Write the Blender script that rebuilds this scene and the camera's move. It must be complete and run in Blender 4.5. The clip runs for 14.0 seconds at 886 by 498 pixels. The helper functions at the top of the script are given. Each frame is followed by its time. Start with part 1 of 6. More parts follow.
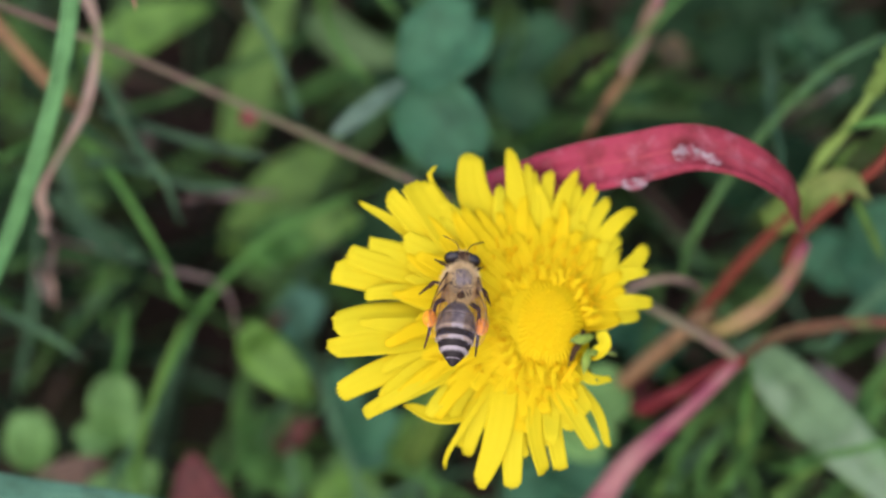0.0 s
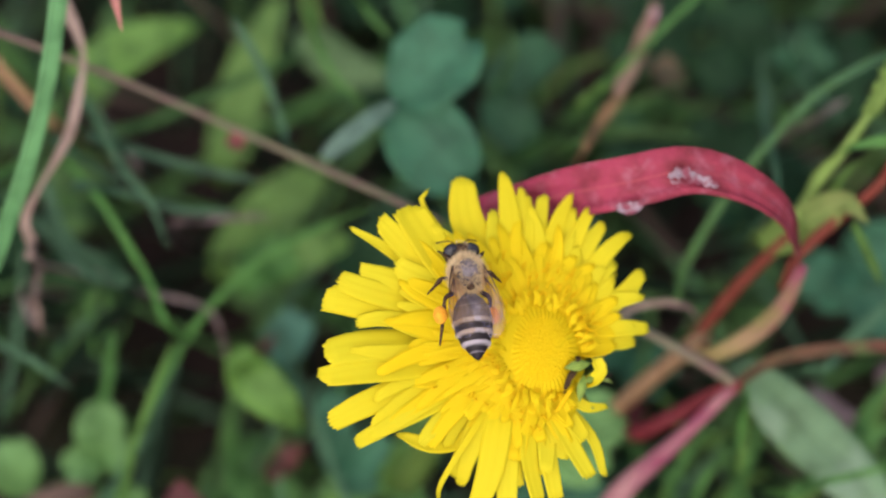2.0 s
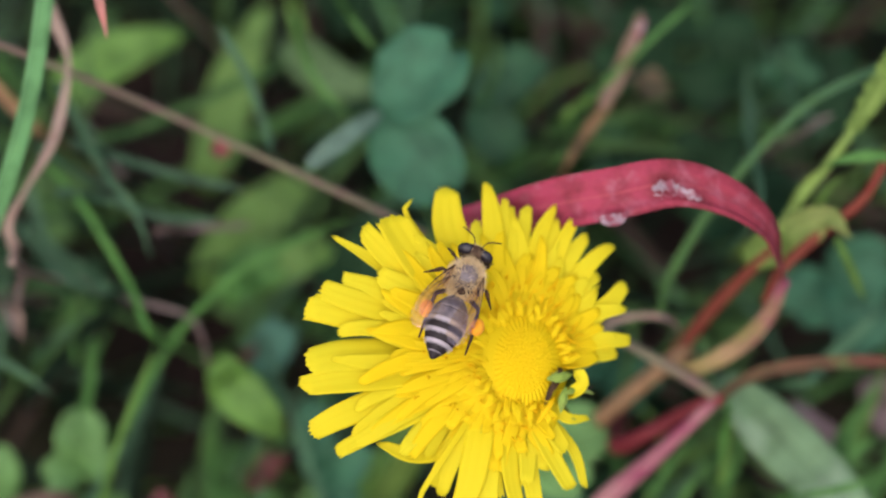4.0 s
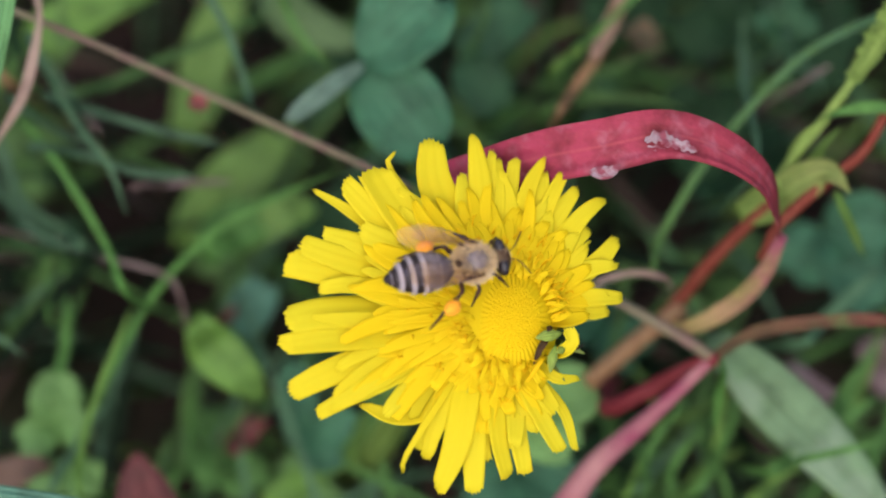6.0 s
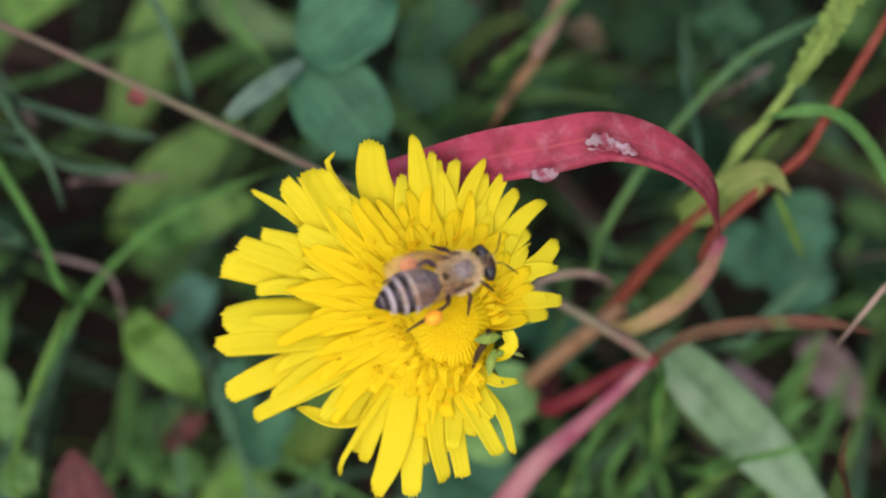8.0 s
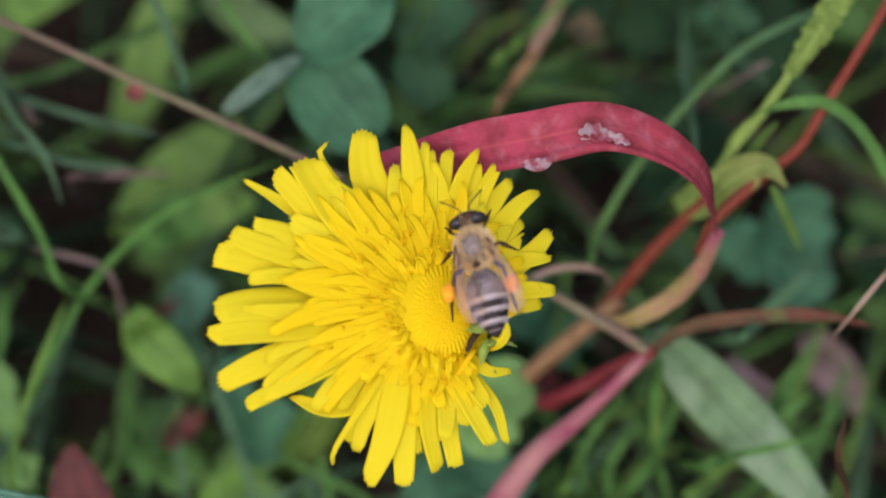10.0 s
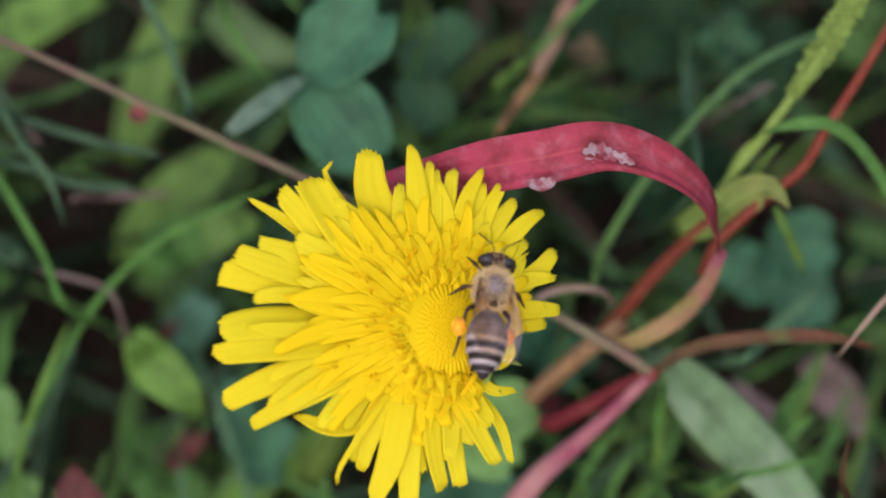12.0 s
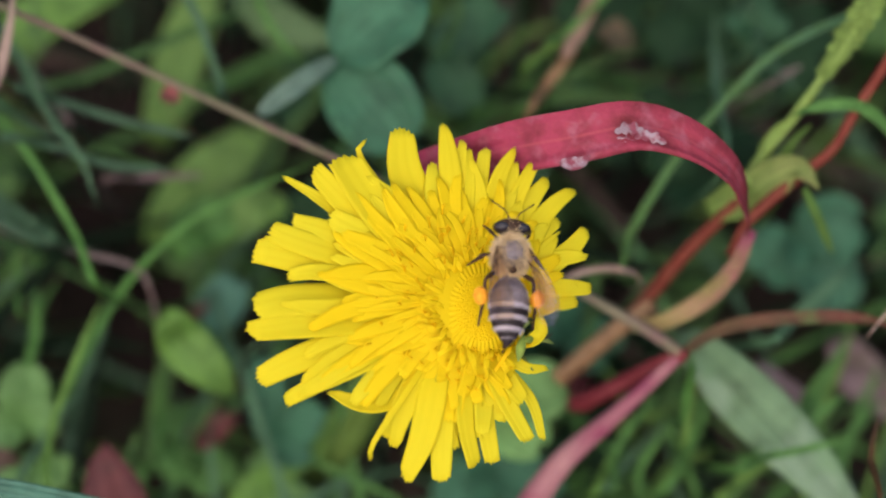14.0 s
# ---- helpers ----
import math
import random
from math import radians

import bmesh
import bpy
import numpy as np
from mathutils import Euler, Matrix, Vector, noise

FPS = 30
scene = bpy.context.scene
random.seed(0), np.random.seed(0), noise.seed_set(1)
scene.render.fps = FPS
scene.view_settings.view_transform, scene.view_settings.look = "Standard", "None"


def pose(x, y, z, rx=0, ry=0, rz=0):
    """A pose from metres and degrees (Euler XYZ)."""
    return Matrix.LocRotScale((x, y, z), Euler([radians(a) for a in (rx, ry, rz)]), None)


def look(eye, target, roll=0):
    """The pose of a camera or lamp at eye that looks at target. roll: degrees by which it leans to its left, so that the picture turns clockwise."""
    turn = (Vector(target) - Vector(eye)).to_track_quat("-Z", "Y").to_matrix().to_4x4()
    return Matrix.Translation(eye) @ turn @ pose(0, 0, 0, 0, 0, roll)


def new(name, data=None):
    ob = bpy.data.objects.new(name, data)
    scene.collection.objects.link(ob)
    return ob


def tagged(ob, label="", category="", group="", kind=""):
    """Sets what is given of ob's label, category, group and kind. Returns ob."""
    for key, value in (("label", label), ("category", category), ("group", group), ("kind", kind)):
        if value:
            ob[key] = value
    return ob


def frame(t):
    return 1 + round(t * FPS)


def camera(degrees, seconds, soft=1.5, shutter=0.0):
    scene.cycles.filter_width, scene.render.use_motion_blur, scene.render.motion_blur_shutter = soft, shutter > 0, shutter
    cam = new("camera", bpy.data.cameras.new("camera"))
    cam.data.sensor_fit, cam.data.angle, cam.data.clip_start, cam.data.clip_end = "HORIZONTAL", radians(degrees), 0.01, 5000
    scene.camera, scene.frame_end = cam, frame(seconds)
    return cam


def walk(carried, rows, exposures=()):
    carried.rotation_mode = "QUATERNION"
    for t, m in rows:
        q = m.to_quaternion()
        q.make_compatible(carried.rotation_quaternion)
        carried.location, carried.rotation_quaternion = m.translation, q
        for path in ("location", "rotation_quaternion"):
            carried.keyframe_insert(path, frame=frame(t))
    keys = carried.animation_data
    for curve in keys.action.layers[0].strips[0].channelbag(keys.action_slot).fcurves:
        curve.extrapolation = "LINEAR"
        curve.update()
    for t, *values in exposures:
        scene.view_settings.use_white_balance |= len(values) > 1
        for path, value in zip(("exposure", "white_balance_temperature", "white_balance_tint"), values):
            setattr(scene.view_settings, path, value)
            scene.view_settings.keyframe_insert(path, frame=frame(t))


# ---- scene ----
cam = camera(24, 14.0, soft=2.1)
cam.data.dof.use_dof = True
cam.data.dof.focus_distance = 0.2420
cam.data.dof.aperture_fstop = 9.2
walk(cam, [
    (0, pose(0.00097, -0.12416, 0.33798, 30.001, -0.005, -0.003)),
    (0.2, pose(0.00102, -0.12436, 0.33761, 30.198, 0.013, 0.003)),
    (0.5, pose(0.00043, -0.12422, 0.33896, 30.014, -0.568, -0.386)),
    (0.8, pose(0.00184, -0.12402, 0.33698, 29.915, -0.384, -0.383)),
    (1, pose(0.00161, -0.12437, 0.33740, 29.558, -0.405, -0.475)),
    (1.2, pose(0.00235, -0.12367, 0.33445, 29.727, -0.120, -0.369)),
    (1.5, pose(0.00137, -0.12225, 0.33475, 29.846, 0.013, -0.473)),
    (1.8, pose(0.00106, -0.12107, 0.33430, 30.734, 0.198, -0.216)),
    (2, pose(0.00011, -0.12044, 0.33511, 30.302, -0.251, -0.389)),
    (2.2, pose(0.00183, -0.11883, 0.33369, 30.400, 0.125, -0.091)),
    (2.5, pose(0.00018, -0.12008, 0.33518, 30.592, -0.600, -0.333)),
    (2.7, pose(0.00010, -0.12048, 0.33487, 30.462, -0.736, -0.308)),
    (4.8, pose(0.00071, -0.12158, 0.33476, 30.827, -1.101, -0.113)),
    (5, pose(0.00062, -0.12198, 0.33583, 30.567, -1.184, -0.169)),
    (5.3, pose(0.00173, -0.12062, 0.33185, 30.597, -1.183, -0.268)),
    (5.5, pose(0.00089, -0.12061, 0.33101, 30.184, -1.053, -0.254)),
    (5.8, pose(0.00258, -0.11827, 0.32586, 30.380, -0.805, -0.099)),
    (6, pose(0.00132, -0.11749, 0.32587, 29.826, -1.062, -0.265)),
    (6.2, pose(0.00148, -0.11766, 0.32431, 30.494, -0.800, 0.138)),
    (6.5, pose(-0.00040, -0.11636, 0.32750, 30.267, -1.402, 0.034)),
    (6.7, pose(0.00086, -0.11542, 0.32586, 29.841, -1.517, 0.077)),
    (7, pose(-0.00013, -0.11474, 0.32720, 29.101, -1.964, -0.046)),
    (7.2, pose(0.00125, -0.11551, 0.32455, 29.345, -1.869, -0.003)),
    (7.5, pose(0.00165, -0.11382, 0.32654, 28.885, -2.453, -0.516)),
    (7.7, pose(0.00287, -0.11253, 0.32621, 29.422, -2.279, -0.503)),
    (8, pose(0.00192, -0.11457, 0.32605, 29.266, -2.593, -0.669)),
    (8.2, pose(0.00256, -0.11395, 0.32614, 28.723, -2.548, -0.719)),
    (10.3, pose(0.00583, -0.11910, 0.32375, 30.548, -1.855, -0.375)),
    (10.5, pose(0.00562, -0.11996, 0.32319, 31.039, -1.798, -0.367)),
    (10.8, pose(0.00450, -0.12123, 0.32227, 31.182, -1.671, -0.163)),
    (11, pose(0.00309, -0.12156, 0.32338, 31.018, -1.892, -0.247)),
    (11.2, pose(0.00426, -0.12016, 0.32331, 31.090, -1.723, -0.092)),
    (11.5, pose(0.00414, -0.12006, 0.32397, 30.717, -2.145, -0.207)),
    (11.8, pose(0.00387, -0.12109, 0.32287, 31.290, -2.213, -0.361)),
    (12, pose(0.00438, -0.11935, 0.32359, 30.789, -2.130, -0.463)),
    (12.2, pose(0.00529, -0.11841, 0.32314, 30.846, -1.935, -0.388)),
    (12.5, pose(0.00443, -0.11905, 0.32383, 30.745, -2.091, -0.500)),
    (12.8, pose(0.00474, -0.12043, 0.32256, 31.077, -1.969, -0.312)),
    (13, pose(0.00455, -0.12083, 0.32286, 30.821, -1.977, -0.265)),
    (13.2, pose(0.00453, -0.12017, 0.32368, 30.726, -1.856, -0.142)),
    (13.5, pose(0.00358, -0.12171, 0.32327, 30.969, -1.896, -0.001)),
    (13.8, pose(0.00350, -0.12201, 0.32195, 30.991, -1.881, -0.039)),
    (14, pose(0.00220, -0.12181, 0.32374, 30.656, -1.887, -0.122)),
], exposures=[(0, 0.91, 6540, 4), (2.7, 0.91, 6560, 4), (8.2, 0.87, 6680, 5), (10.3, 0.80, 6760, 6), (14.0, 0.80, 6760, 6)])

# ---- light: a bright, even, slightly clouded sky ----
world = bpy.data.worlds.new("sky")
scene.world = world
world.use_nodes = True
wn = world.node_tree.nodes
sky = wn.new("ShaderNodeTexSky")
sky.sky_type = "NISHITA"
sky.sun_disc = False
sky.sun_elevation = radians(52)
sky.sun_rotation = radians(200)
sky.air_density, sky.dust_density, sky.ozone_density = 1.0, 3.0, 1.0
world.node_tree.links.new(sky.outputs[0], wn["Background"].inputs[0])
wn["Background"].inputs[1].default_value = 0.15
sun = new("sun", bpy.data.lights.new("sun", "SUN"))
sun.data.energy, sun.data.angle, sun.data.color = 1.5, radians(100), (1.0, 0.98, 0.965)
sun.matrix_world = look((-0.6, -1.4, 3.0), (0, 0, 0))

V = Vector((0.0, -0.45, 0.89))          # the way most of the foliage turns to the sky
UP = Vector((0, 0, 1))


# ---- materials ----
def mat_base(name):
    m = bpy.data.materials.new(name)
    m.use_nodes = True
    nt = m.node_tree
    return m, nt, nt.nodes["Principled BSDF"], nt.nodes["Material Output"]


def mix_rgb(nt, fac, a, b, mode="MIX"):
    n = nt.nodes.new("ShaderNodeMix")
    n.data_type, n.blend_type = "RGBA", mode
    for sock, val in ((n.inputs[0], fac), (n.inputs[6], a), (n.inputs[7], b)):
        if hasattr(val, "node"):
            nt.links.new(val, sock)
        elif isinstance(val, (int, float)):
            sock.default_value = val
        else:
            sock.default_value = (*val, 1)
    return n.outputs[2]


def ramp(nt, src, lo, hi):
    n = nt.nodes.new("ShaderNodeMapRange")
    n.clamp = True
    nt.links.new(src, n.inputs[0])
    n.inputs[1].default_value, n.inputs[2].default_value = lo, hi
    return n.outputs[0]


def noise_of(nt, scale, detail=3, vec=None):
    n = nt.nodes.new("ShaderNodeTexNoise")
    n.inputs["Scale"].default_value, n.inputs["Detail"].default_value = scale, detail
    if vec is None:
        tc = nt.nodes.new("ShaderNodeTexCoord")
        vec = tc.outputs["Object"]
    nt.links.new(vec, n.inputs["Vector"])
    return n.outputs["Fac"]


def uv_of(nt):
    uv = nt.nodes.new("ShaderNodeUVMap")
    uv.uv_map = "UVMap"
    sep = nt.nodes.new("ShaderNodeSeparateXYZ")
    nt.links.new(uv.outputs[0], sep.inputs[0])
    return uv.outputs[0], sep.outputs[0], sep.outputs[1]


def math_of(nt, op, a, b=0.0):
    n = nt.nodes.new("ShaderNodeMath")
    n.operation = op
    for sock, val in zip(n.inputs, (a, b)):
        if hasattr(val, "node"):
            nt.links.new(val, sock)
        else:
            sock.default_value = val
    return n.outputs[0]


def leaf_mat(name, base, tip=None, spot=None, veins=9.0, rough=0.58, through_light=0.25, spots=(0.62, 0.7), spot_scale=170, rib=0.25,
             mid=0.45, vary=0.3, gloss=0.28):
    """Foliage: runs from one colour at the foot to another at the tip, with veins along it, mottling and blotches."""
    m, nt, bsdf, out = mat_base(name)
    uv, u, v = uv_of(nt)
    col = mix_rgb(nt, v, base, tip or base)
    n1, n2 = noise_of(nt, 260, 3), noise_of(nt, 1500, 2)
    dark = tuple(c * 0.55 for c in base)
    col = mix_rgb(nt, ramp(nt, n1, 0.42, 0.75), col, dark)
    col = mix_rgb(nt, math_of(nt, "MULTIPLY", ramp(nt, n2, 0.5, 0.8), 0.25), col, tuple(min(1, c * 1.8 + 0.02) for c in base))
    wave = math_of(nt, "SINE", math_of(nt, "MULTIPLY", u, veins * 6.283))
    line = math_of(nt, "MULTIPLY", ramp(nt, wave, 0.3, 1.0), rib)
    col = mix_rgb(nt, line, col, tuple(min(1, c * 1.7 + 0.02) for c in (tip or base)))
    half = math_of(nt, "ABSOLUTE", math_of(nt, "SUBTRACT", u, 0.5))
    col = mix_rgb(nt, math_of(nt, "MULTIPLY", ramp(nt, half, 0.05, 0.0), mid), col, tuple(min(1, c * 2.0 + 0.03) for c in base))
    if spot:
        col = mix_rgb(nt, ramp(nt, noise_of(nt, spot_scale, 5), *spots), col, spot)
    info = nt.nodes.new("ShaderNodeObjectInfo")
    hsv = nt.nodes.new("ShaderNodeHueSaturation")
    val = math_of(nt, "ADD", math_of(nt, "MULTIPLY", info.outputs["Random"], vary), 1 - vary / 2)
    nt.links.new(val, hsv.inputs["Value"])
    nt.links.new(col, hsv.inputs["Color"])
    col = hsv.outputs[0]
    nt.links.new(col, bsdf.inputs["Base Color"])
    bsdf.inputs["Roughness"].default_value = rough
    bsdf.inputs["Specular IOR Level"].default_value = gloss
    bump = nt.nodes.new("ShaderNodeBump")
    bump.inputs["Strength"].default_value, bump.inputs["Distance"].default_value = 0.5, 0.0002
    nt.links.new(math_of(nt, "ADD", wave, math_of(nt, "MULTIPLY", n2, 2.0)), bump.inputs["Height"])
    nt.links.new(bump.outputs[0], bsdf.inputs["Normal"])
    tr = nt.nodes.new("ShaderNodeBsdfTranslucent")
    nt.links.new(col, tr.inputs[0])
    mx = nt.nodes.new("ShaderNodeMixShader")
    mx.inputs[0].default_value = through_light
    nt.links.new(bsdf.outputs[0], mx.inputs[1])
    nt.links.new(tr.outputs[0], mx.inputs[2])
    nt.links.new(mx.outputs[0], out.inputs[0])
    return m


def plain_mat(name, a, b, scale=400, rough=0.6, metal=0.0, bump=0.3, spec=0.4):
    m, nt, bsdf, out = mat_base(name)
    n = noise_of(nt, scale, 4)
    nt.links.new(mix_rgb(nt, ramp(nt, n, 0.35, 0.7), a, b), bsdf.inputs["Base Color"])
    bsdf.inputs["Roughness"].default_value, bsdf.inputs["Metallic"].default_value = rough, metal
    bsdf.inputs["Specular IOR Level"].default_value = spec
    bp = nt.nodes.new("ShaderNodeBump")
    bp.inputs["Strength"].default_value, bp.inputs["Distance"].default_value = bump, 0.0003
    nt.links.new(noise_of(nt, scale * 3, 3), bp.inputs["Height"])
    nt.links.new(bp.outputs[0], bsdf.inputs["Normal"])
    return m


def petal_mat(name, base, tip, through_light=0.46):
    """Yellow ray florets: deeper at the foot, fine grooves along, light through."""
    m, nt, bsdf, out = mat_base(name)
    uv, u, v = uv_of(nt)
    col = mix_rgb(nt, ramp(nt, v, 0.15, 0.75), base, tip)
    info = nt.nodes.new("ShaderNodeObjectInfo")
    col = mix_rgb(nt, math_of(nt, "MULTIPLY", info.outputs["Random"], 0.30), col, (0.75, 0.56, 0.012))
    wave = math_of(nt, "SINE", math_of(nt, "MULTIPLY", u, 4 * 6.283))
    col = mix_rgb(nt, math_of(nt, "MULTIPLY", ramp(nt, wave, 0.4, 1.0), 0.04), col, (0.70, 0.40, 0.003))
    col = mix_rgb(nt, math_of(nt, "MULTIPLY", ramp(nt, noise_of(nt, 500, 4), 0.55, 0.8), 0.12), col, (0.84, 0.52, 0.01))
    nt.links.new(col, bsdf.inputs["Base Color"])
    bsdf.inputs["Roughness"].default_value = 0.62
    bsdf.inputs["Specular IOR Level"].default_value = 0.10
    bp = nt.nodes.new("ShaderNodeBump")
    bp.inputs["Strength"].default_value, bp.inputs["Distance"].default_value = 0.08, 0.00005
    nt.links.new(wave, bp.inputs["Height"])
    nt.links.new(bp.outputs[0], bsdf.inputs["Normal"])
    tr = nt.nodes.new("ShaderNodeBsdfTranslucent")
    nt.links.new(col, tr.inputs[0])
    mx = nt.nodes.new("ShaderNodeMixShader")
    mx.inputs[0].default_value = through_light
    nt.links.new(bsdf.outputs[0], mx.inputs[1])
    nt.links.new(tr.outputs[0], mx.inputs[2])
    nt.links.new(mx.outputs[0], out.inputs[0])
    return m


M_PETAL = petal_mat("petal_yellow", (0.725, 0.566, 0.012), (0.705, 0.586, 0.026))
M_INNER = petal_mat("floret_yellow", (0.785, 0.554, 0.009), (0.770, 0.564, 0.011), 0.45)
M_STYLE = petal_mat("style_gold", (0.83, 0.50, 0.005), (0.85, 0.53, 0.008))
M_DISC = petal_mat("bud_yellow", (0.815, 0.572, 0.008), (0.815, 0.572, 0.010))
M_BRACT = leaf_mat("bract_green", (0.069, 0.117, 0.022), (0.206, 0.247, 0.057))
M_SCAPE = leaf_mat("scape_green", (0.110, 0.166, 0.028), (0.138, 0.206, 0.046), veins=5)
M_GRASS = leaf_mat("grass_fresh", (0.056, 0.138, 0.029), (0.084, 0.188, 0.046))
M_PALE = leaf_mat("grass_pale", (0.072, 0.180, 0.056), (0.102, 0.222, 0.084), veins=4, rib=0.35, vary=.1)
M_BLUE = leaf_mat("grass_bluish", (0.045, 0.100, 0.048), (0.080, 0.150, 0.080))
M_LIME = leaf_mat("grass_lime", (0.079, 0.153, 0.028), (0.116, 0.191, 0.040))
# near-black grass: the shade of the undergrowth is put into the colour
M_GRASS_SHADE = leaf_mat("grass_shade", (0.0045, 0.011, 0.0045), (0.010, 0.020, 0.008), gloss=.08)
M_TURN = leaf_mat("grass_turning", (0.080, 0.155, 0.028), (0.052, 0.120, 0.076))
M_CLOVER = leaf_mat("clover_bluegreen", (0.030, 0.098, 0.051), (0.041, 0.121, 0.065), veins=7, rib=0.05, mid=0.10)
# clover darkened in its colour to stand for shade low in the grass
M_CLOVER_SHADE = leaf_mat("clover_shade", (0.010, 0.031, 0.011), (0.015, 0.042, 0.015), gloss=.14, veins=7, rib=0.06, mid=0.10)
M_CLOVER_LIGHT = leaf_mat("clover_light", (0.125, 0.245, 0.068), (0.155, 0.280, 0.095), veins=7, rib=0.12, mid=0.10)
M_LEAF = leaf_mat("leaf_green", (0.064, 0.165, 0.030), (0.088, 0.200, 0.046), veins=4, rib=0.08, mid=.2)
M_GREY = leaf_mat("leaf_greygreen", (0.115, 0.185, 0.092), (0.14, 0.220, 0.118), spot=(0.165, 0.23, 0.145), spots=(.50, .62), veins=5, rib=0.10, mid=.15)
M_TEAL = leaf_mat("leaf_teal", (0.046, 0.118, 0.080), (0.064, 0.150, 0.106), veins=8, rib=0.12)
M_RED = leaf_mat("leaf_red", (0.215, 0.030, 0.036), (0.35, 0.040, 0.088), gloss=.14, spot=(0.33, 0.095, 0.13), veins=3, rib=0.05, spots=(0.52, 0.76), spot_scale=380, vary=.02)
M_AUTUMN = leaf_mat("leaf_autumn", (0.30, 0.26, 0.075), (0.27, 0.032, 0.115), veins=4, rib=0.10, spot=(0.33, 0.13, 0.09), spots=(.58, .75), mid=.1, vary=.05)
M_DARKRED = leaf_mat("leaf_dark_red", (0.100, 0.020, 0.022), (0.13, 0.032, 0.032), veins=3, rib=0.05, mid=.1, spot=(0.07, 0.04, 0.025), spots=(.5, .7))
M_REDSTEM = plain_mat("stem_red", (0.095, 0.009, 0.013), (0.14, 0.022, 0.027), 300, 0.65, spec=.15)
M_PINKSTEM = plain_mat("stem_pink", (0.17, 0.032, 0.062), (0.27, 0.12, 0.125), 160, 0.65, spec=.15)
M_STRAW = leaf_mat("straw_pinkish", (0.36, 0.225, 0.18), (0.42, 0.29, 0.24), spot=(0.22, 0.12, 0.09), spots=(.5, .7), veins=5, rib=0.3)
M_BROWN = leaf_mat("dry_brown", (0.24, 0.125, 0.060), (0.28, 0.155, 0.085), spot=(0.15, 0.07, 0.035), spots=(.5, .7), veins=5, rib=0.3)
M_CULM = leaf_mat("culm_pinkish", (0.185, 0.145, 0.092), (0.18, 0.15, 0.092), spot=(0.20, 0.115, 0.10), spots=(.45, .6), veins=4, rib=0.2)
M_WORN = leaf_mat("leaf_worn", (0.42, 0.28, 0.33), (0.46, 0.32, 0.36), spot=(0.27, 0.06, 0.09), spots=(.44, .60), spot_scale=800, mid=0, vary=.02)
M_TURNING = leaf_mat("leaf_turning", (0.085, 0.060, 0.024), (0.135, 0.022, 0.022), veins=4, spot=(0.09, 0.11, 0.035), spots=(.58, .66), spot_scale=300)
M_LIMELEAF = leaf_mat("leaf_yellowgreen", (0.120, 0.185, 0.036), (0.17, 0.17, 0.050), spot=(0.15, 0.08, 0.045), spots=(.64, .74), veins=3, rib=.10, mid=.30, vary=.05)
M_CLOVER_MID = leaf_mat("clover_middling", (0.021, 0.066, 0.026), (0.030, 0.085, 0.036), veins=7, rib=0.06, mid=0.10)
M_DRYGREY = leaf_mat("dry_greyish", (0.20, 0.14, 0.13), (0.26, 0.19, 0.18), spot=(0.11, 0.065, 0.06), spots=(.5, .7), veins=5, rib=.3)
M_SOFT = leaf_mat("leaf_soft", (0.105, 0.195, 0.038), (0.140, 0.235, 0.058), spot=(0.065, 0.115, 0.030), spots=(.52, .70), spot_scale=75, veins=6, rib=.15, mid=.2)
M_BLUEDARK = leaf_mat("grass_bluish_dark", (0.036, 0.080, 0.042), (0.064, 0.118, 0.066))
M_DUSKY = leaf_mat("grass_dusky", (0.032, 0.076, 0.017), (0.044, 0.096, 0.024))
M_PAPER = leaf_mat("papery_brown", (0.27, 0.165, 0.12), (0.32, 0.21, 0.17), spot=(0.20, 0.10, 0.06), spots=(.5, .7), veins=6, rib=.3)
M_YOUNG = leaf_mat("bract_young", (0.25, 0.34, 0.055), (0.31, 0.38, 0.075), veins=4, rib=.1, mid=.1, vary=.05)
M_DIM = leaf_mat("leaf_dim", (0.054, 0.112, 0.025), (0.072, 0.136, 0.038), veins=4, rib=0.10)
M_FADED2 = leaf_mat("leaf_dull_grey", (0.080, 0.140, 0.048), (0.100, 0.160, 0.064), veins=4)
M_RUSSET = plain_mat("stem_russet", (0.105, 0.016, 0.010), (0.145, 0.036, 0.022), 300, 0.65, spec=.15)
M_FADED = leaf_mat("leaf_faded", (0.19, 0.115, 0.12), (0.24, 0.16, 0.165), veins=4, spot=(0.10, 0.07, 0.05), spots=(.5, .7))
M_DULLRED = leaf_mat("leaf_dull_brown", (0.085, 0.050, 0.036), (0.12, 0.065, 0.048), veins=4, spot=(0.05, 0.075, 0.022), spots=(.55, .68), spot_scale=120)
M_OVAL = leaf_mat("leaf_fresh", (0.092, 0.185, 0.030), (0.115, 0.212, 0.043), veins=4, rib=0.05, mid=.25, vary=.05)
M_FOLDED = leaf_mat("leaflet_underside", (0.14, 0.215, 0.165), (0.17, 0.25, 0.20), veins=7, rib=0.08, mid=.15, vary=.05)
M_TAN = leaf_mat("dry_tan", (0.13, 0.085, 0.048), (0.16, 0.10, 0.058), spot=(0.06, 0.05, 0.025), spots=(.5, .7), veins=4)
M_SPIKE = leaf_mat("spike_green", (0.165, 0.245, 0.050), (0.19, 0.26, 0.060), mid=.1)
M_WITHER = leaf_mat("withered_brown", (0.10, 0.045, 0.012), (0.035, 0.018, 0.010))
M_SCARLET = leaf_mat("leaf_scarlet", (0.29, 0.070, 0.070), (0.31, 0.085, 0.08), veins=2, rib=.05, mid=.1)
M_CORAL = leaf_mat("dry_coral", (0.42, 0.20, 0.17), (0.46, 0.15, 0.13), veins=3, rib=.2)
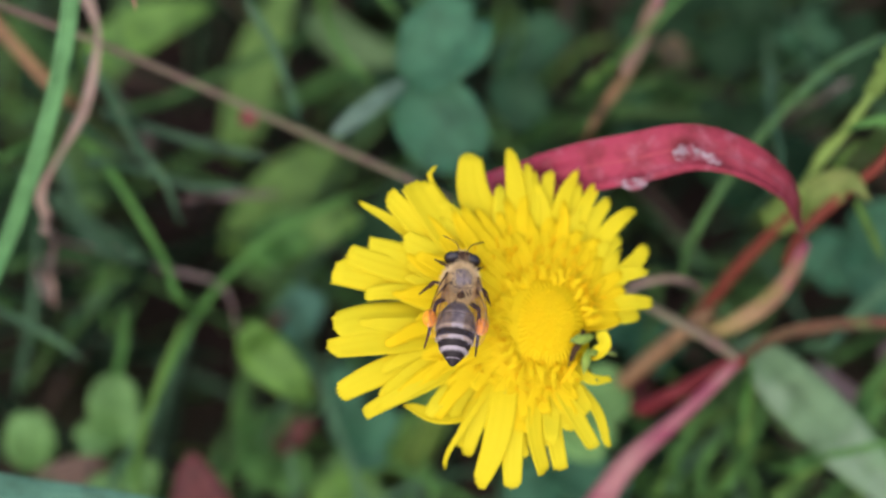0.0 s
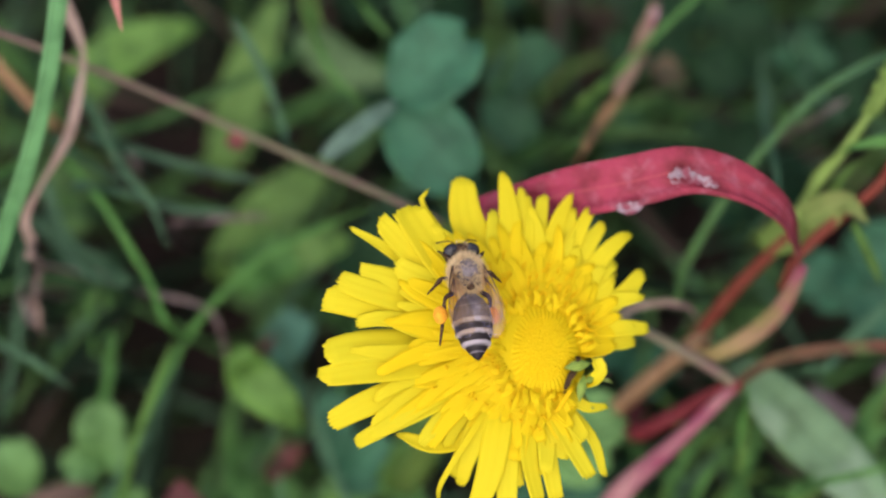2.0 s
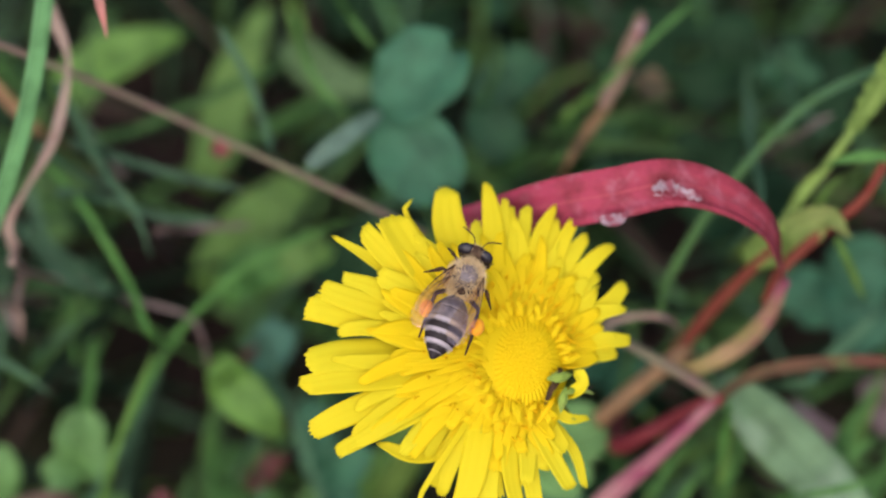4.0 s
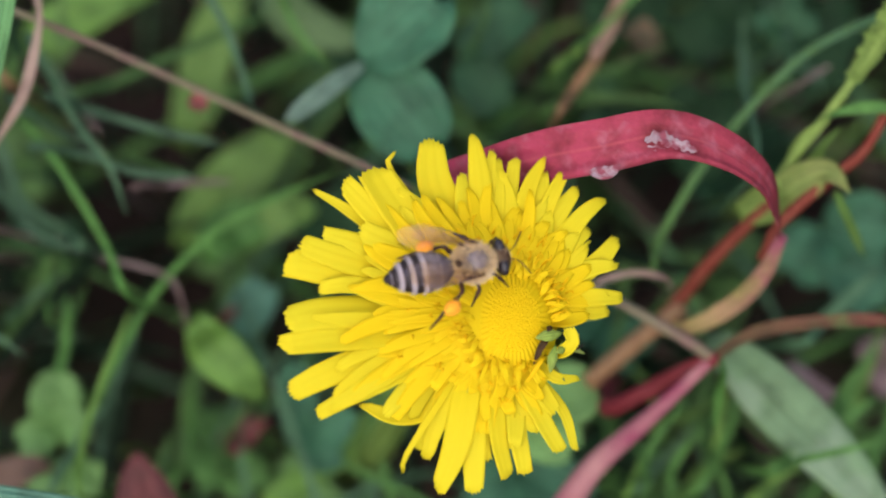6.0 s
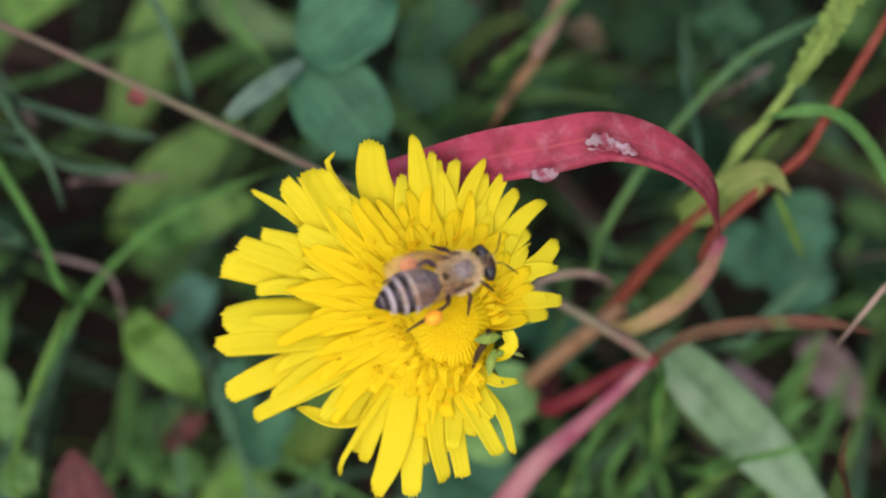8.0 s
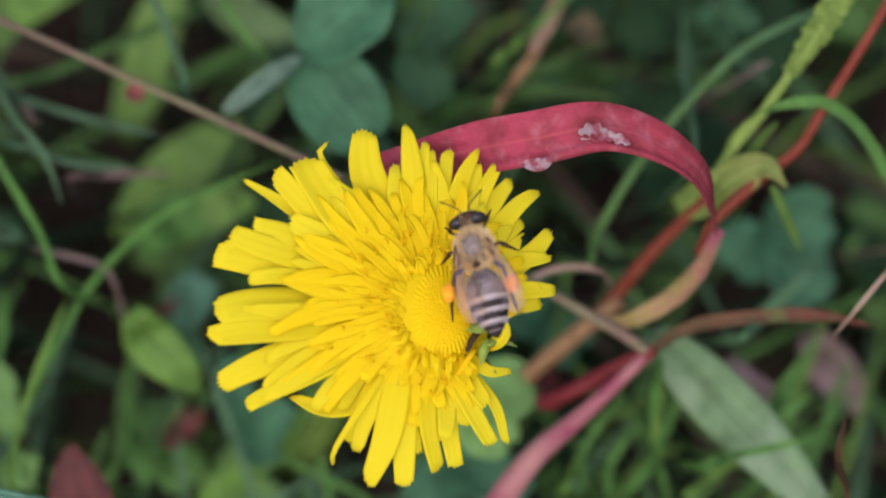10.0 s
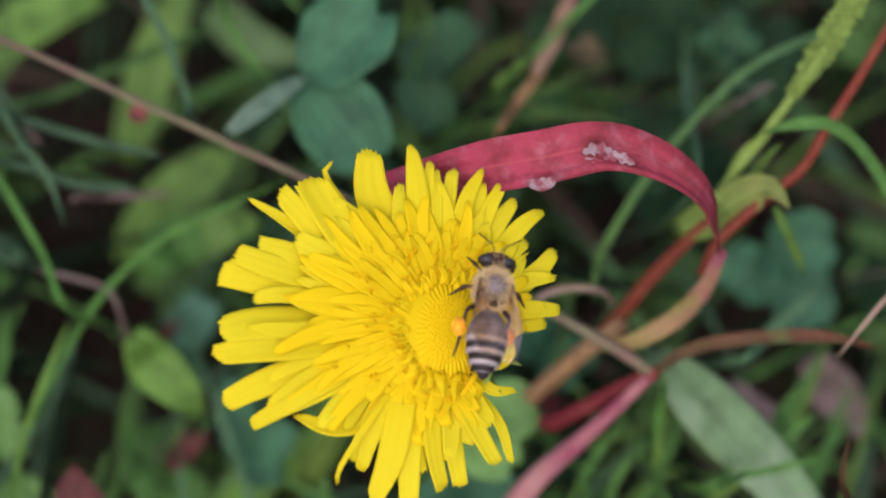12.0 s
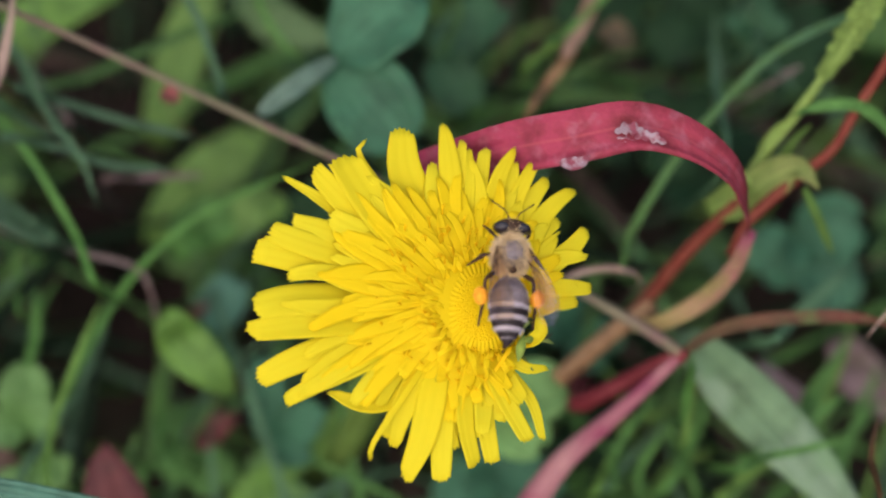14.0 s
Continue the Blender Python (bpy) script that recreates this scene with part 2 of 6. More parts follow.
M_HUSK = leaf_mat("husk_dark", (0.050, 0.032, 0.025), (0.085, 0.054, 0.040), gloss=.1)
M_SOIL = plain_mat("soil", (0.012, 0.0075, 0.0065), (0.032, 0.020, 0.017), 60, 0.95, bump=1.0, spec=0.05)


# ---- shapes ----
def spline(pts, n):
    """n + 1 places at even steps along a smooth curve through the points."""
    p = [Vector(q) for q in pts]
    if len(p) == 2:
        return [p[0].lerp(p[1], i / n) for i in range(n + 1)]
    p = [p[0] * 2 - p[1]] + p + [p[-1] * 2 - p[-2]]
    fine = []
    for k in range(1, len(p) - 2):
        a, b, c, d = p[k - 1:k + 3]
        for i in range(12):
            t = i / 12
            fine.append(0.5 * (2 * b + (c - a) * t + (2 * a - 5 * b + 4 * c - d) * t * t + (3 * b - a - 3 * c + d) * t ** 3))
    fine.append(p[-2])
    run = [0.0]
    for a, b in zip(fine, fine[1:]):
        run.append(run[-1] + (b - a).length)
    out, k = [], 0
    for i in range(n + 1):
        s = run[-1] * i / n
        while k < len(run) - 2 and run[k + 1] < s:
            k += 1
        out.append(fine[k].lerp(fine[k + 1], (s - run[k]) / max(1e-9, run[k + 1] - run[k])))
    return out


PROFILES = {
    "blade": lambda v: (0.7 + 0.3 * min(1, v * 4)) * min(1, (1 - v) * 3.0 + 0.04) ** 0.8,
    "strap": lambda v: min(1, v * 6 + 0.5) * min(1, (1 - v) * 8 + 0.12),
    "leaf": lambda v: max(0.03, math.sin(math.pi * min(1, max(0, v)) ** 0.85) ** 0.75),
    "leaflet": lambda v: max(0.04, min(1.0, math.sqrt(max(0, 1 - ((v - 0.56) / (0.57 if v < 0.56 else 0.46)) ** 2)))),
    "even": lambda v: 1.0,
    "lens": lambda v: max(0.06, math.sin(math.pi * min(1, max(0, v)))) ** 0.8,
}


PROFILES["curl"] = lambda v: 0.38 + 0.62 * abs(math.sin(v * 7.6 + 0.3)) ** 1.3


def grid_mesh(name, rows, thick, along):
    """A thin solid from rows of (place, normal): top, underside and rim, with its UV map."""
    n, k = len(rows), len(rows[0])
    verts = [p for r in rows for p, _ in r] + [p - nn * thick for r in rows for p, nn in r]
    uvs = [(j / (k - 1), along[i]) for i in range(n) for j in range(k)] * 2
    o, faces = n * k, []
    for i in range(n - 1):
        for j in range(k - 1):
            a, b, c, d = i * k + j, i * k + j + 1, (i + 1) * k + j + 1, (i + 1) * k + j
            faces += [(a, b, c, d), (o + d, o + c, o + b, o + a)]
    rim = [j for j in range(k)] + [i * k + k - 1 for i in range(1, n)] + [(n - 1) * k + j for j in range(k - 2, -1, -1)] + [i * k for i in range(n - 2, 0, -1)]
    for a, b in zip(rim, rim[1:] + rim[:1]):
        faces.append((b, a, o + a, o + b))
    me = bpy.data.meshes.new(name)
    me.from_pydata([tuple(v) for v in verts], [], faces)
    layer = me.uv_layers.new(name="UVMap")
    for lp in me.loops:
        layer.data[lp.index].uv = uvs[lp.vertex_index]
    me.polygons.foreach_set("use_smooth", [True] * len(me.polygons))
    return me


def ribbon(name, pts, width, mat, profile="blade", up=V, up2=None, fold=0.18, thick=0.00018, seg=14, across=4,
           wavy=0.0, notch=0.0, rng=None, start=0.0):
    """A leaf, blade or petal: a folded strip along a curve."""
    if start:
        fine = spline(pts, 600)
        steps = [start * k / 5 for k in range(5)] + [start + (1 - start) * k / seg for k in range(seg + 1)]
        c = []
        for v in steps:
            k = min(599, int(v * 600))
            c.append(fine[k].lerp(fine[k + 1], v * 600 - k))
        seg += 5
    else:
        steps = [k / seg for k in range(seg + 1)]
        c = spline(pts, seg)
    prof, rows, along = PROFILES[profile], [], []
    rng = rng or random.Random(len(pts) * 31 + int(abs(c[0].x) * 1e5) + int(abs(c[-1].y) * 1e5))
    ph = rng.random() * 6.28
    for i, p in enumerate(c):
        v = steps[i]
        t = (c[min(seg, i + 1)] - c[max(0, i - 1)]).normalized()
        u = Vector(up).lerp(Vector(up2), v) if up2 is not None else Vector(up)
        s = t.cross(u)
        s = s.normalized() if s.length > 1e-6 else Vector((1, 0, 0))
        nn = s.cross(t).normalized()
        vv = max(0.0, (v - start) / (1 - start))
        along.append(vv)
        w = width * prof(vv)
        if v < start:
            w = min(w, 0.0016)
        row = []
        for j in range(across + 1):
            q = 2 * j / across - 1
            pos = p + s * (q * w / 2) + nn * (fold * w * (q * q) + wavy * w * math.sin(v * 17 + ph + q * 2.2) * abs(q))
            if notch and v > 0.86:
                pos -= t * notch * (1 - abs(q)) * (v - 0.86) / 0.14
            row.append((pos, nn))
        rows.append(row)
    me = grid_mesh(name, rows, thick, along)
    me.materials.append(mat)
    return me


def floret_mesh(name, pts, width, tip, mat, up, rng, fold=0.05, seg=10, across=6, teeth=0.25):
    """A strap-shaped floret: narrow foot, blunt end with five small teeth, shallow grooves along it."""
    c, rows, along = spline(pts, seg), [], []
    cut = [rng.uniform(.05, 1.5) for _ in range(across + 1)]
    slant, twist = rng.uniform(-.25, .25), rng.uniform(-.35, .35)
    for i, p in enumerate(c):
        v = i / seg
        t = (c[min(seg, i + 1)] - c[max(0, i - 1)]).normalized()
        s = t.cross(Vector(up)).normalized()
        n = s.cross(t).normalized()
        s = (s + n * twist * v * .6).normalized()
        n = s.cross(t).normalized()
        w = width * (.42 + .58 * math.sin(min(1, v / .52) * 1.571)) * (1 - (1 - tip) * max(0, (v - .5) / .5) ** 2.0)
        row = []
        for j in range(across + 1):
            q = 2 * j / across - 1
            pos = p + s * (q * w / 2) + n * w * (fold * q * q + .010 * math.cos(q * 9.4))
            if i == seg:
                pos += t * (teeth * .001 * (cut[j] if j % 2 == 0 else -.55 * cut[j]) - width * (.16 * q * q + slant * q * .5))
            row.append((pos, n))
        rows.append(row)
        along.append(v)
    me = grid_mesh(name, rows, 0.00011, along)
    me.materials.append(mat)
    return me


def tube(name, pts, radii, mat, seg=16, sides=8, bumps=0.0):
    """A round stem along a curve, closed at the ends; radii run from foot to tip."""
    c = spline(pts, seg)
    verts, faces, uvs = [], [], []
    ref = Vector((0.31, 0.77, 0.55))
    for i, p in enumerate(c):
        t = (c[min(seg, i + 1)] - c[max(0, i - 1)]).normalized()
        a = t.cross(ref).normalized()
        b = t.cross(a)
        x = i / seg * (len(radii) - 1)
        k = min(len(radii) - 2, int(x))
        r = radii[k] + (radii[k + 1] - radii[k]) * (x - k)
        for j in range(sides):
            g = 6.2832 * j / sides
            rr = r * (1 + bumps * math.sin(i * 2.1 + j * 2.4))
            verts.append(p + (a * math.cos(g) + b * math.sin(g)) * rr)
            uvs.append((j / sides, i / seg))
    for i in range(seg):
        for j in range(sides):
            k = (j + 1) % sides
            faces.append((i * sides + j, i * sides + k, (i + 1) * sides + k, (i + 1) * sides + j))
    faces += [tuple(range(sides - 1, -1, -1)), tuple(seg * sides + j for j in range(sides))]
    me = bpy.data.meshes.new(name)
    me.from_pydata([tuple(v) for v in verts], [], faces)
    layer = me.uv_layers.new(name="UVMap")
    for lp in me.loops:
        layer.data[lp.index].uv = uvs[lp.vertex_index]
    me.polygons.foreach_set("use_smooth", [True] * len(me.polygons))
    me.materials.append(mat)
    return me


def ball(name, mat, size, place=(0, 0, 0), turn=None, rings=10, sides=14, rough=0.0, tip=1.0):
    """An egg-shaped solid, size = half extents; tip < 1 narrows it towards +y."""
    verts, faces, uvs = [], [], []
    rng = random.Random(7)
    for i in range(rings + 1):
        a = math.pi * i / rings
        for j in range(sides):
            g = 6.2832 * j / sides
            y = math.cos(a)
            k = 1 - (1 - tip) * (y + 1) / 2
            k *= 1 + rough * (rng.random() - 0.5)
            v = Vector((math.sin(a) * math.cos(g) * size[0] * k, y * size[1], math.sin(a) * math.sin(g) * size[2] * k))
            verts.append((turn @ v if turn else v) + Vector(place))
            uvs.append((j / sides, i / rings))
    for i in range(rings):
        for j in range(sides):
            k = (j + 1) % sides
            faces.append((i * sides + j, i * sides + k, (i + 1) * sides + k, (i + 1) * sides + j))
    me = bpy.data.meshes.new(name)
    me.from_pydata([tuple(v) for v in verts], [], faces)
    layer = me.uv_layers.new(name="UVMap")
    for lp in me.loops:
        layer.data[lp.index].uv = uvs[lp.vertex_index]
    me.polygons.foreach_set("use_smooth", [True] * len(me.polygons))
    me.validate()
    me.materials.append(mat)
    return me


def part(name, mesh, parent, label=""):
    ob = new(name, mesh)
    ob.parent = parent
    return tagged(ob, label)


def thing(name, place, label, category, group=""):
    return tagged(put(new(name), place), label, category, group)


def put(ob, place):
    ob.location = place
    return ob


def shifted(pts, o):
    return [tuple(Vector(p) - Vector(o)) for p in pts]


def root_of(p, lean=0.55):
    """Where a shoot that shows at p comes out of the ground."""
    p = Vector(p)
    return (p.x + 0.01 * math.sin(p.x * 900), p.y + p.z * lean, -0.003)


# ---- ground ----
def ground():
    n, verts, faces = 90, [], []
    def edge(i):
        x = i / n * 2 - 1
        return math.copysign(0.6 * abs(x) + 400 * abs(x) ** 9, x)
    for i in range(n + 1):
        for j in range(n + 1):
            x, y = edge(i), edge(j)
            near = max(0.0, 1 - math.hypot(x, y) / 3)
            z = near * (0.006 * noise.noise((x * 22, y * 22, 0)) + 0.003 * noise.noise((x * 90, y * 90, 3))) - 0.004
            verts.append((x, y, z))
    for i in range(n):
        for j in range(n):
            a = i * (n + 1) + j
            faces.append((a, a + n + 1, a + n + 2, a + 1))
    me = bpy.data.meshes.new("ground")
    me.from_pydata(verts, [], faces)
    me.polygons.foreach_set("use_smooth", [True] * len(me.polygons))
    nt = M_SOIL.node_tree
    bsdf = nt.nodes["Principled BSDF"]
    old = bsdf.inputs["Base Color"].links[0].from_socket
    nt.links.new(mix_rgb(nt, math_of(nt, "MULTIPLY", ramp(nt, noise_of(nt, 14, 5), 0.5, 0.65), 0.4), old, (0.018, 0.026, 0.009)), bsdf.inputs["Base Color"])
    geo = nt.nodes.new("ShaderNodeNewGeometry")
    far = nt.nodes.new("ShaderNodeVectorMath")
    far.operation = "LENGTH"
    nt.links.new(geo.outputs["Position"], far.inputs[0])
    soil = bsdf.inputs["Base Color"].links[0].from_socket
    turf = mix_rgb(nt, ramp(nt, noise_of(nt, 9, 5), 0.35, 0.65), (0.026, 0.055, 0.014), (0.055, 0.085, 0.024))
    nt.links.new(mix_rgb(nt, ramp(nt, far.outputs["Value"], 0.5, 1.6), soil, turf), bsdf.inputs["Base Color"])
    me.materials.append(M_SOIL)
    tagged(new("ground", me), "dark mossy soil under the meadow plants", "ground", kind="structure")


ground()

# ---- the flower ----
HEAD = Vector((0.0123, -0.0028, 0.1090))
AXIS = Vector((0.1612, -0.2691, 0.9495))


def dandelion():
    rng = random.Random(5)
    o = Vector((HEAD.x - 0.022, HEAD.y + 0.03, 0.0))
    top = thing("dandelion", o, "bright yellow dandelion in full bloom on a green stalk", "flower")
    rel = lambda p: tuple(Vector(p) - o)
    part("stalk", tube("stalk", [(0, 0, -0.004), rel((-0.0028, 0.0080, 0.0471)), rel((0.0022, 0.0010, 0.0812)), rel(HEAD - AXIS * 0.006)],
                       [0.0024, 0.0023, 0.0021, 0.0024], M_SCAPE, 24, 10), top, "smooth pale green hollow stalk")
    side = AXIS.cross(Vector((0, 1, 0))).normalized()
    frontw = side.cross(AXIS)
    turn = Matrix((side, AXIS, -frontw)).transposed()
    part("receptacle", ball("receptacle", M_BRACT, (0.0058, 0.0060, 0.0058), rel(HEAD - AXIS * 0.002), turn, 8, 14), top, "green cup under the petals")
    for k in range(16):
        g = 6.2832 * k / 16
        d = side * math.cos(g) + frontw * math.sin(g)
        pts = [HEAD - AXIS * 0.007 + d * 0.0035, HEAD - AXIS * 0.002 + d * 0.0068, HEAD + AXIS * 0.003 + d * 0.0082, HEAD + AXIS * 0.004 + d * 0.0105]
        part("bract", ribbon("bract", [rel(p) for p in pts], 0.0022, M_BRACT, "leaf", d + AXIS * 0.2, fold=-0.15, seg=8, across=2), top)

    # outer ray florets in four quarters: way of the tip (degrees round the head), its reach and lift, way and reach halfway, way at the foot,
    # breadth (mm) and breadth of the tip against it
    quarter_first = [(2, 21.9, 5.2, 4.5, 18.5, 10.5, 2, 0.7), (7.6, 26.2, 5.5, 8.3, 22, 14.7, 3.6, 0.8), (13, 25, 5.8, 12.7, 20.5, 18.8, 2.8, 0.8), (17.6, 23, 6.1, 19.3, 18.5, 22.7, 2.7, 0.6),
                 (23.5, 19.3, 6.4, 24.1, 15.7, 31, 3.1, 0.7), (27.1, 26.1, 6.5, 27.8, 21.9, 30.7, 1.6, 0.3), (33.3, 23.9, 6.7, 30.6, 17.6, 32, 2.8, 0.7), (41.5, 22.5, 7, 36.9, 15.3, 40.9, 4.2, 0.85),
                 (51, 22.5, 6.1, 46.6, 21.3, 45.7, 1.1, 0.3)]
    quarter_second = [(64.1, 22.2, 4.6, 58.3, 17.1, 59.1, 4, 0.6), (77.5, 21.6, 4.4, 76.6, 16.3, 71.2, 2.7, 0.35), (83.3, 19.5, 4.4, 80.6, 15.5, 73.8, 1.6, 0.5), (85.4, 18.5, 4.3, 85, 14.8, 81.9, 1.2, 0.5),
                 (91.4, 18.7, 4.3, 89.9, 13.5, 87.4, 1.7, 0.75), (101.8, 19.5, 4.6, 98.2, 15.2, 98.7, 2.1, 0.3), (103.1, 17.8, 4.6, 104.5, 15, 102, 1.6, 0.5), (110.1, 18.6, 4.8, 108.9, 15.1, 109, 1.8, 0.6),
                 (117.2, 17.7, 4.6, 115.5, 14, 112.7, 2.2, 0.5)]
    quarter_third = [(127.4, 18.7, 4.3, 125.1, 15, 125, 2.1, 0.5), (131.9, 14.6, 4.2, 131.4, 12.2, 131.5, 1.5, 0.7), (136.2, 13.8, 4.1, 135.9, 12.2, 138.8, 0.5, 0.4), (142.4, 16.7, 3.9, 146.9, 13, 153.4, 2.2, 0.6),
                 (167.3, 14.6, 3.3, 165.6, 11.2, 160.8, 2, 0.6), (172.8, 12.7, 3.2, 173.3, 10, 169.4, 2.1, 0.6), (216, 11.5, 3.2, 228, 9.7, 241.5, 1.3, 0.4), (239.1, 17.6, 3.3, 236.1, 13.4, 243.2, 1.3, 0.6),
                 (244.6, 17.2, 3.3, 249.1, 12.2, 255.5, 2, 0.8), (259.4, 18.7, 2.8, 261.1, 14.3, 264.8, 2, 0.8), (265.7, 18.9, 2.6, 270.1, 14.9, 278.9, 2, 0.8)]
    quarter_fourth = [(276.4, 20.9, 2, 279.9, 15.9, 292.3, 2.5, 0.75), (287.1, 21.8, 1.2, 287.1, 16.5, 299.6, 3.1, 0.5), (294.7, 18.9, 1.1, 297.9, 15.9, 308, 2.1, 0.6), (299, 21.6, 1.2, 301.5, 20.1, 305.3, 0.7, 0.6),
                 (299.7, 18.4, 1.2, 301.9, 14.3, 311, 1.8, 0.7), (327.9, 24.7, 2.1, 327.7, 20.6, 331.4, 2.1, 0.7), (335.3, 26.6, 2.9, 336.6, 22, 338.5, 3.1, 0.7), (346.9, 26.5, 4.1, 346.9, 21.7, 346.4, 3.4, 0.6),
                 (353, 25.6, 4.5, 355, 20.8, 356.8, 3.8, 0.8)]
    OUTER = quarter_first + quarter_second + quarter_third + quarter_fourth
    at = lambda deg, r, lift: HEAD + (side * math.cos(radians(deg)) + frontw * math.sin(radians(deg))) * r * 0.001 + AXIS * lift * 0.001

    def petal(pts, w, tip, mat, lean=0.18, label="", **kw):
        up = AXIS + side * rng.uniform(-lean, lean) + frontw * rng.uniform(-lean, lean)
        return part("petal", floret_mesh("petal", [rel(p) for p in pts], w * 0.001, tip, mat, up, rng, **kw), top, label)

    for k, (deg, reach, lift, deg2, reach2, deg3, w, tip) in enumerate(OUTER):
        low = 0.35 * (k % 2)
        pts = [at(deg3, 4.2, 2.2 - low), at(deg3 + (deg2 - deg3) * .55, 4.2 + (reach2 - 4.2) * .5, 3.9 - low), at(deg2, reach2, 1.4 + lift * .6 + .9 - low),
               at(deg, reach, lift - low * .3)]
        petal(pts, w * 1.12, tip, M_PETAL, .12, fold=rng.uniform(-.05, .10), seg=14, across=10, teeth=.26)

    # how far the open flower reaches, and how high it lies, in each direction
    def rim(deg):
        near = sum(math.exp(-(((deg - p[0] + 180) % 360 - 180) / 9) ** 2) for p in OUTER) + 1e-9
        mean = lambda i: sum(p[i] * math.exp(-(((deg - p[0] + 180) % 360 - 180) / 9) ** 2) for p in OUTER) / near
        return mean(1), mean(2)

    NOTCH = Vector((0.0191, -0.0079, 0.1122)) - HEAD
    gap_way = math.atan2(NOTCH.dot(frontw), NOTCH.dot(side))
    notch_deg = math.degrees(gap_way) % 360
    # four shorter rows of florets, one over the other: number, reach against the rim, breadth (mm), lift over the row below, height at the foot
    for row, (count, near, far, thin, broad, over, foot) in enumerate((
            (44, .66, .87, 1.9, 2.8, .45, 2.8), (54, .54, .75, 1.7, 2.4, .85, 3.7), (56, .45, .61, 1.3, 1.9, 1.2, 4.4), (52, .37, .51, .9, 1.45, 1.5, 5.0))):
        for k in range(count):
            deg = (k + rng.uniform(-.38, .38)) * 360 / count + row * 3.1
            off = abs((deg - notch_deg + 180) % 360 - 180)
            if off < 26 or (off < 34 and row > 1):
                continue
            reach, lift = rim(deg)
            short = reach < 16
            f = rng.uniform(near, far) * (1.10 if short else 1 if 225 < deg % 360 < 325 else 1.08)
            if row == 0 and (short or not 235 < deg % 360 < 320) and rng.random() < .35:
                continue
            loose = 225 < deg % 360 < 325
            sway, curl = rng.uniform(-7, 7), (rng.uniform(.2, .9) if loose and rng.random() < .3 else rng.uniform(-.35, .05))
            r1 = max(6.6, reach * f)
            z = lambda q: foot + (2.4 + (lift - 2.4) * f + over * (.8 if loose else .5) + .8 - foot) * q + math.sin(q * 3.14) * .4
            pts = [at(deg - sway, 4.4, foot), at(deg - sway * .3, 4.4 + (r1 - 4.4) * .38, z(.38)), at(deg + sway * .3, 4.4 + (r1 - 4.4) * .72, z(.72)), at(deg + sway, r1, z(1) + curl)]
            petal(pts, rng.uniform(thin, broad) * (.85 if short else 1), rng.uniform(.5, .85) if loose else rng.uniform(.22, .5), M_PETAL if row == 0 else M_INNER, .26 if loose else .10, fold=rng.uniform(-.06, .10),
                  seg=9, across=6, teeth=.26 if row < 2 else .16)
    # young florets close round the bud
    for k in range(64):
        deg = k * 137.508
        if abs((deg - notch_deg + 180) % 360 - 180) < 30:
            continue
        r0 = rng.uniform(3.9, 4.8) * (1 + .22 * abs(math.sin(radians(deg))))
        r1, z1, sway = r0 + rng.uniform(1.4, 3.0), rng.uniform(5.5, 6.1), rng.uniform(-12, 12)
        g = at(deg, r0, 5.6), at(deg + sway * .4, (r0 + r1) / 2, 6.0), at(deg + sway, r1, z1)
        petal([p - frontw * 0.0010 - side * 0.0004 for p in g], rng.uniform(.45, .8), .7, M_INNER, .3, fold=.08, seg=6, across=4, teeth=.1)
    # curled, forked styles that stand up between the florets
    for k in range(120):
        deg = k * 137.508 + rng.uniform(-8, 8)
        if abs((deg - notch_deg + 180) % 360 - 180) < 30:
            continue
        reach, lift = rim(deg)
        r0 = 5.4 + (reach * .52 - 5.4) * rng.random() ** 1.3
        f = r0 / reach
        z0 = 2.4 + (lift - 2.4) * f + 1.5 + 2.2 * max(0, 1 - f * 1.6)
        lean, sway = rng.uniform(.3, 1.3), rng.uniform(-5, 5)
        stem = [at(deg, r0, z0), at(deg, r0 + lean * .3, z0 + .7), at(deg + sway * .5, r0 + lean * .7, z0 + 1.15)]
        fork = [stem[-1] + side * rng.uniform(-.0005, .0005) + frontw * rng.uniform(-.0005, .0005) + AXIS * rng.uniform(-.0002, .0003) for _ in range(2)]
        ob = part("style", tube("style", [rel(p) for p in stem + fork[:1]], [.00009, .00009, .00008, .00005], M_STYLE, 8, 5), top)
        part("fork", tube("fork", [rel(p) for p in (stem[-1], stem[-1].lerp(fork[1], .6), fork[1] - AXIS * .0003)], [.00008, .00007, .00004], M_STYLE, 4, 5), ob)
    # the closed middle: packed buds over a low dome
    centre = HEAD + AXIS * 0.0056 - frontw * 0.0010 - side * 0.0006
    part("floret_bed", ball("floret_bed", M_INNER, (0.0086, 0.0037, 0.0092), rel(HEAD + AXIS * 0.0022 - frontw * 0.0004 + side * 0.0018), turn, 10, 22, .06), top, "crowded golden floret bases")
    swell = lambda q: 0.0012 * (1 - q ** 2.3)
    folds, rings, sides = 46, 22, 276
    start = [rng.uniform(.42, .72) for _ in range(folds)]
    depth = [rng.uniform(.6, 1.2) for _ in range(folds)]
    vs, fs, uvs = [], [], []
    for i in range(rings + 1):
        q = 1.18 * (i / rings) ** .8
        for j in range(sides):
            g = 6.28319 * j / sides
            k = int(g / 6.28319 * folds) % folds
            wave = math.cos(g * folds + math.pi)
            dent = max(0, min(1, (q - start[k]) / .3)) * depth[k]
            z = swell(q) + 0.00011 * dent * wave + 0.00006 * noise.noise((math.cos(g) * q * 14, math.sin(g) * q * 14, 2))
            vs.append(centre + side * (0.0040 * q * math.cos(g)) + frontw * (0.0051 * q * math.sin(g)) + AXIS * z)
            uvs.append((j / sides, i / rings))
    for i in range(rings):
        for j in range(sides):
            jj = (j + 1) % sides
